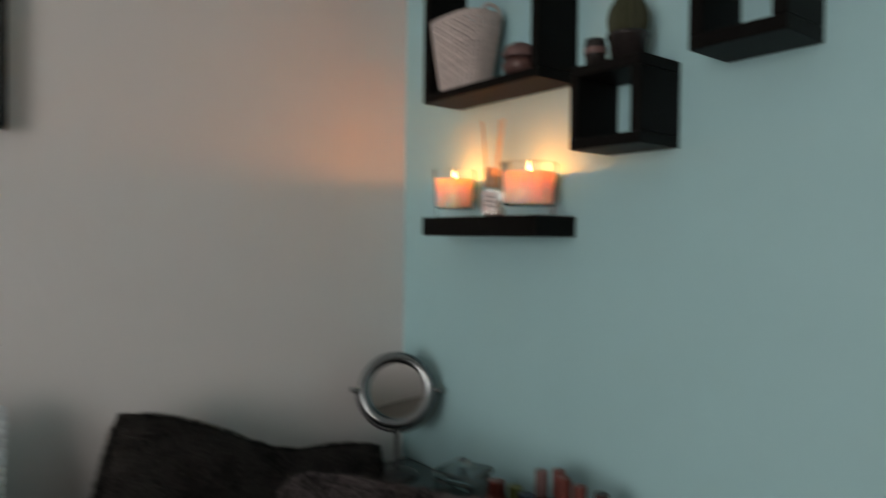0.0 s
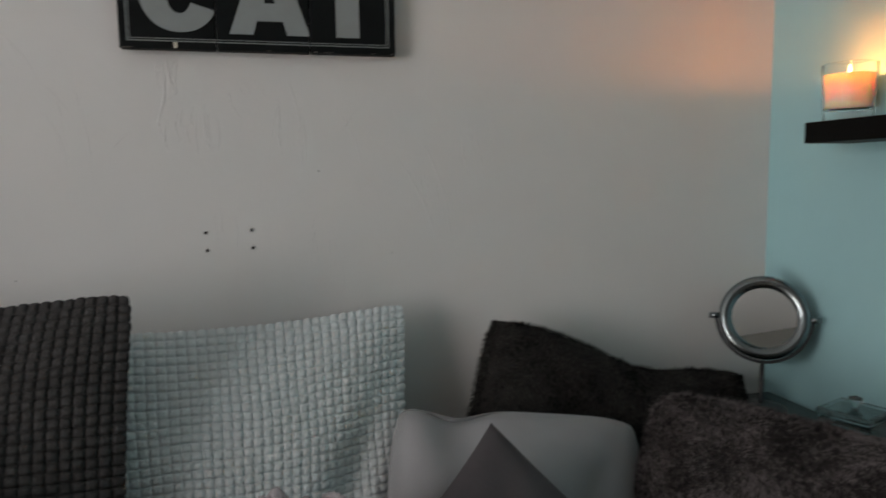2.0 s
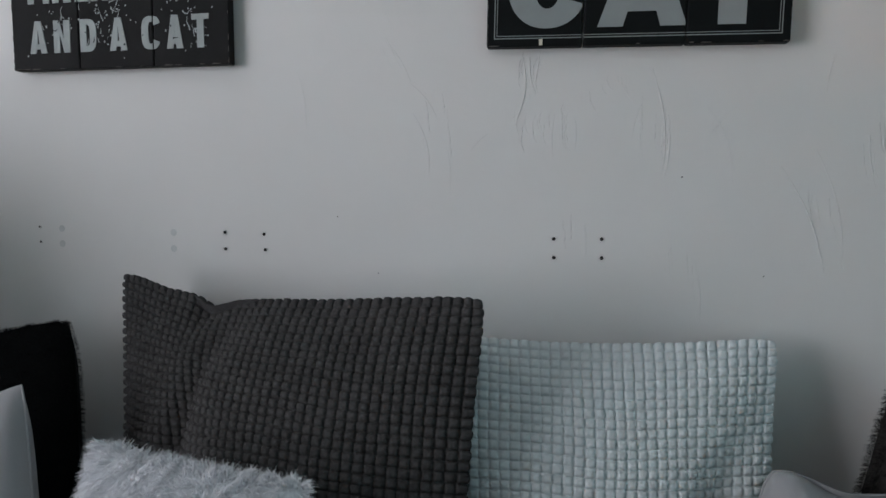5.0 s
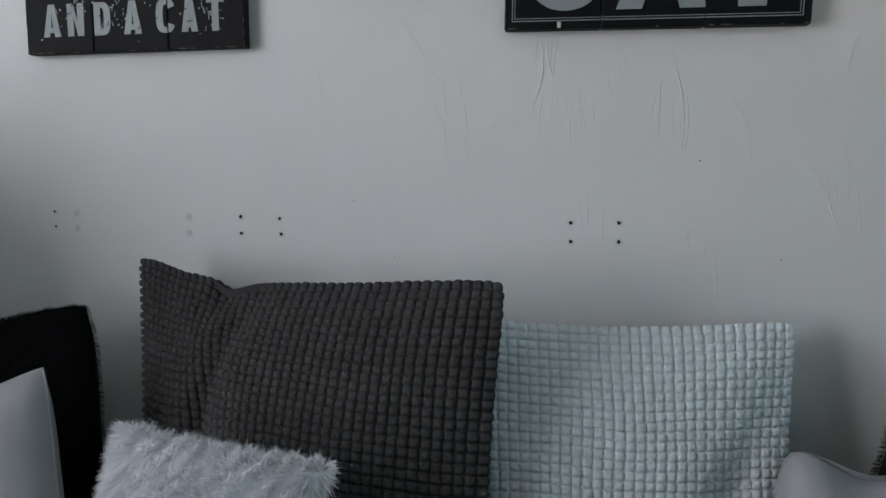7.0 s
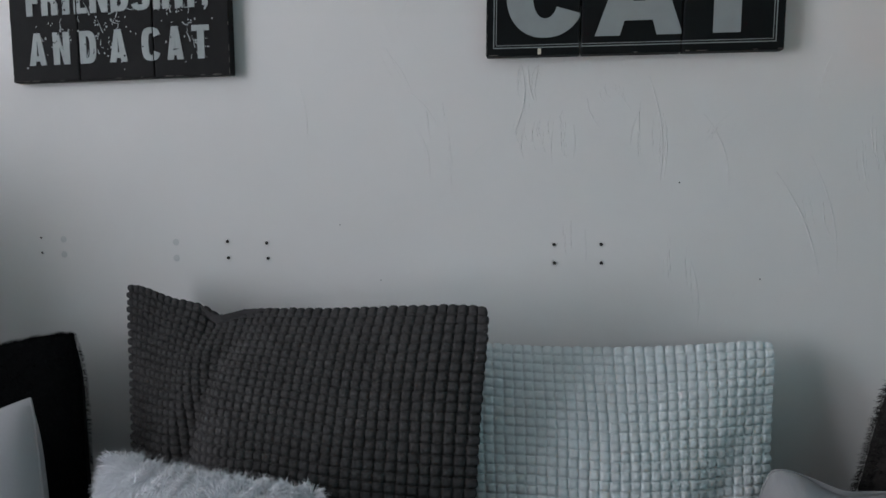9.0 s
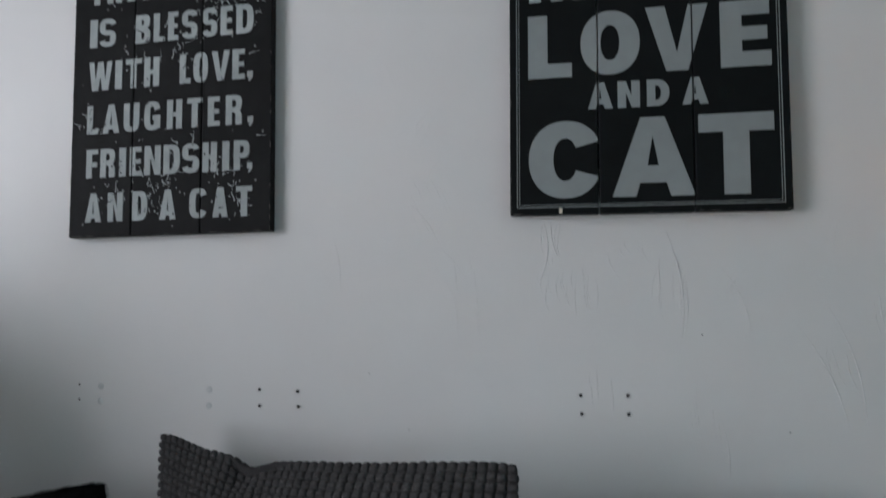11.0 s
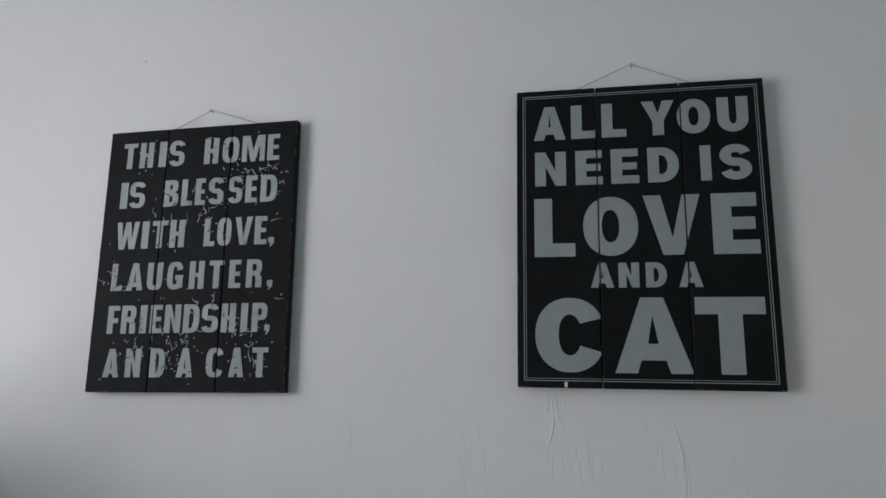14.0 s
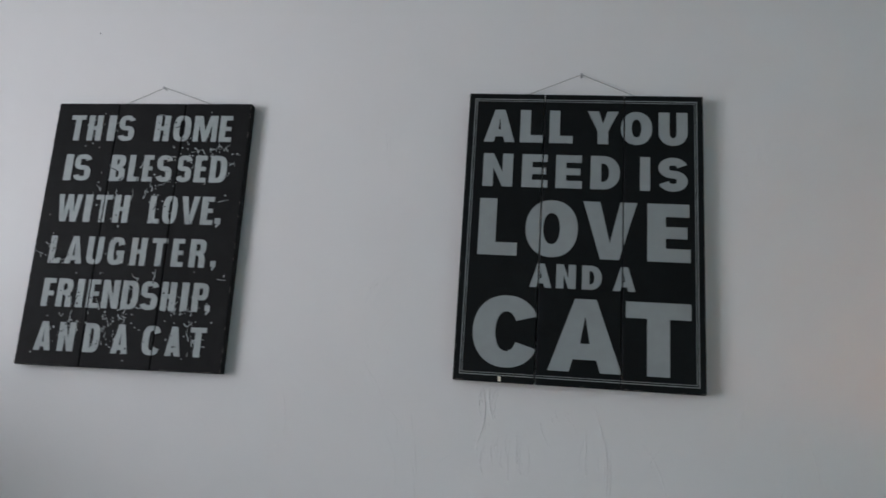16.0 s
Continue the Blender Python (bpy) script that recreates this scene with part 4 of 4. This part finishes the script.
# ---------- shelves on the mint wall ----------
def cube_shelf(y_left, y_right, z0, z1, depth, t, label):
    """An open box shelf: two sides, top and bottom."""
    s = thing("box_shelf", pose(0, y_left, z0), label, "shelf", "wall shelves")
    wd, hh = y_left - y_right, z1 - z0
    part("bottom_panel", box(-depth, 0, -wd, 0, 0, t, 0.0008, seg=1), M_SHELF, s)
    part("top_panel", box(-depth, 0, -wd, 0, hh - t, hh, 0.0008, seg=1), M_SHELF, s)
    part("side_panel", box(-depth, 0, -t, 0, t + 0.0005, hh - t - 0.0005, 0.0008, seg=1), M_SHELF, s)
    part("side_panel", box(-depth, 0, -wd, -wd + t, t + 0.0005, hh - t - 0.0005, 0.0008, seg=1), M_SHELF, s)
    return s


SD = 0.093
cube_shelf(-0.192, -0.494, 1.433, 1.735, SD, 0.016, "large black-brown open box shelf holding a wicker basket")
cube_shelf(-0.562, -0.686, 1.310, 1.432, SD, 0.016, "small black-brown open box shelf carrying a cactus")
cube_shelf(-0.757, -0.880, 1.417, 1.540, SD, 0.018, "medium black-brown open box shelf on the mint wall")
ledge = thing("wall_shelf", pose(0, -0.196, 1.182), "black-brown floating ledge shelf carrying lit candles", "shelf", "wall shelves")
part("board", box(-SD - 0.002, 0, -0.300, 0, 0, 0.034, 0.0012, seg=1), M_SHELF, ledge)
LZ = 1.216


def candle(x, y, r, hgt, wax, energy):
    c = thing("candle", pose(x, y, LZ), "lit pink candle in a thick clear glass tumbler", "candle", "candles")
    g = part("glass", lathe([(0, 0), (r * 0.82, 0), (r * 0.88, 0.003), (r * 0.93, 0.03), (r, hgt * 0.75), (r, hgt - 0.001), (r - 0.001, hgt), (r - 0.0022, hgt - 0.001),
                              (r - 0.0024, hgt * 0.75), (r * 0.93 - 0.0026, 0.03), (r * 0.86, 0.019), (r * 0.6, 0.017), (0, 0.0165)], 48), M_TUMBLER, c, smooth=True)
    g.visible_shadow = False
    part("wax", lathe([(0, 0.017), (r * 0.6, 0.0175), (r * 0.86, 0.0196), (r * 0.93 - 0.0032, 0.031), (r - 0.0032, wax), (r - 0.009, wax - 0.0015), (r * 0.6, wax - 0.008), (0, wax - 0.010)], 48), M_WAX, c, smooth=True)
    part("wick", tube([(0, 0, wax - 0.011), (0.0004, 0, wax - 0.004), (0.0012, 0, wax + 0.002)], 0.0007, 6), M_WICK, c)
    fl = part("flame", lathe([(0, wax - 0.003), (0.0020, wax + 0.001), (0.0027, wax + 0.005), (0.0020, wax + 0.009), (0.0008, wax + 0.013), (0, wax + 0.015)], 16), M_FLAME, c, "small yellow flame", smooth=True)
    fl.visible_shadow = False
    li = bpy.data.lights.new("candle_light", "POINT")
    li.energy, li.color, li.shadow_soft_size = energy, (1.0, 0.30, 0.065), 0.004
    lo = new("candle_light", li)
    lo.parent = c
    lo.matrix_basis = pose(0, 0, wax - 0.001)


candle(-0.052, -0.240, 0.040, 0.090, 0.073, 0.68)
candle(-0.052, -0.438, 0.047, 0.088, 0.072, 0.54)

dif = thing("reed_diffuser", pose(-0.052, -0.346, LZ, 0, 0, 38), "small glass reed diffuser with wooden collar and reeds", "diffuser")
o = part("bottle", box(-0.017, 0.017, -0.017, 0.017, 0, 0.052, 0.004), M_GLASS, dif)
o.visible_shadow = False
part("fragrance_oil", box(-0.0145, 0.0145, -0.0145, 0.0145, 0.004, 0.030, 0.003), M_OIL, dif)
part("label", box(-0.0185, -0.0172, -0.012, 0.012, 0.010, 0.044), M_LABEL, dif)
for k in range(3):
    part("print_bar", box(-0.0192, -0.0186, -0.007 + 0.001 * k, 0.007 - 0.001 * k, 0.018 + 0.008 * k, 0.020 + 0.008 * k), M_PRINT, dif)
part("collar", lathe([(0, 0.053), (0.013, 0.053), (0.014, 0.056), (0.014, 0.084), (0.012, 0.087), (0, 0.087)], 28), M_CAP, dif, smooth=False)
for a, b in (((0.003, 0.004), (0.016, 0.022)), ((-0.003, -0.002), (-0.012, -0.022)), ((0.0, -0.004), (0.006, -0.012))):
    part("reed", tube([(a[0], a[1], 0.02), (b[0], b[1], 0.172)], 0.0015, 6), M_REED, dif)

# wicker basket
BZ = 1.433 + 0.0165
bas = thing("wicker_basket", pose(-0.052, -0.268, BZ), "white-washed woven wicker basket with ear handles", "basket")


def ring_point(a, z, bulge=0.0):
    k = 0.66 + 0.34 * (z / 0.13)
    ca, sa = math.cos(a), math.sin(a)
    rx, ry = 0.043 * k, 0.067 * k
    n = (abs(ca) ** 3.2 + abs(sa) ** 3.2) ** (-1 / 3.2)
    return Vector((ca * n * (rx + bulge), sa * n * (ry + bulge), z))


bm = bmesh.new()
NS = 32
for row in range(16):
    z = 0.005 + row * 0.0080
    pts = [ring_point(2 * math.pi * i / (NS * 4), z, 0.0018 * math.sin(math.pi * i / 4 + math.pi * row)) for i in range(NS * 4)]
    tube(pts, 0.0036, 6, bm, True)
part("weave", bm, M_WICKER, bas, smooth=True)
for i in range(NS):
    a = 2 * math.pi * i / NS
    part("stake", tube([ring_point(a, 0.0, 0.0024), ring_point(a, 0.066, 0.0030), ring_point(a, 0.132, 0.0020)], 0.0040, 6), M_WICKER, bas)
for k in range(3):
    part("rim_cord", tube([ring_point(2 * math.pi * i / 60, 0.130 + 0.002 * math.sin(i * 0.9 + k * 2.1), 0.002 * math.cos(i * 0.9 + k * 2.1)) for i in range(60)], 0.003, 6, closed=True), M_WICKER, bas, smooth=True)
for s_ in (-1, 1):
    part("ear_handle", tube([(0.020 * math.cos(q), s_ * (0.069 + 0.003 * math.sin(q)), 0.128 + 0.015 * math.sin(q)) for q in np.linspace(0, math.pi, 14)], 0.0036, 6), M_WICKER, bas, smooth=True)
part("lining", box(-0.031, 0.031, -0.052, 0.052, 0.098, 0.114, 0.006), M_LINER, bas, "dark cloth lining")

orb = thing("trinket", pose(-0.052, -0.412, BZ), "small round rose-brown trinket pot beside the basket", "ornament")
part("body", lathe([(0, 0), (0.016, 0), (0.026, 0.010), (0.030, 0.022), (0.024, 0.032), (0, 0.033)], 32), M_ORB, orb, smooth=True)
part("lid", lathe([(0.028, 0.034), (0.030, 0.040), (0.024, 0.052), (0.012, 0.058), (0, 0.059)], 32), M_STRIPE, orb, smooth=True)

# cactus in a dark pot
PZ = 1.4325
cac = thing("potted_cactus", pose(-0.050, -0.632, PZ), "small round green cactus in a dark glazed pot", "cactus")
part("pot", lathe([(0, 0), (0.022, 0), (0.028, 0.036), (0.030, 0.037), (0.030, 0.042), (0.026, 0.042), (0.025, 0.036), (0, 0.036)], 32), M_POT, cac, smooth=True)
bm = bmesh.new()
NR = 14
rows_ = []
for j in range(15):
    s_ = j / 14
    r_ = 0.027 * math.sin(math.pi * (0.16 + 0.84 * s_)) ** 0.52 if j < 14 else 0.0
    rows_.append([bm.verts.new(((r_ * (1 + 0.10 * math.cos(NR * 2 * math.pi * i / 112))) * math.cos(2 * math.pi * i / 112), (r_ * (1 + 0.10 * math.cos(NR * 2 * math.pi * i / 112))) * math.sin(2 * math.pi * i / 112), 0.032 + 0.072 * s_)) for i in range(112)])
for a, b in zip(rows_, rows_[1:]):
    for i in range(112):
        bm.faces.new((a[i], a[(i + 1) % 112], b[(i + 1) % 112], b[i]))
part("cactus_body", bm, M_CACTUS, cac, smooth=True)
pot2 = thing("small_pot", pose(-0.068, -0.588, PZ), "small dark glazed pot with a pale band", "pot")
part("body", lathe([(0, 0), (0.014, 0), (0.016, 0.030), (0.014, 0.040), (0, 0.040)], 24), M_POT, pot2, smooth=True)
part("band", lathe([(0.0165, 0.018), (0.0168, 0.019), (0.0168, 0.026), (0.0165, 0.027)], 24), M_STRIPE, pot2, smooth=True)
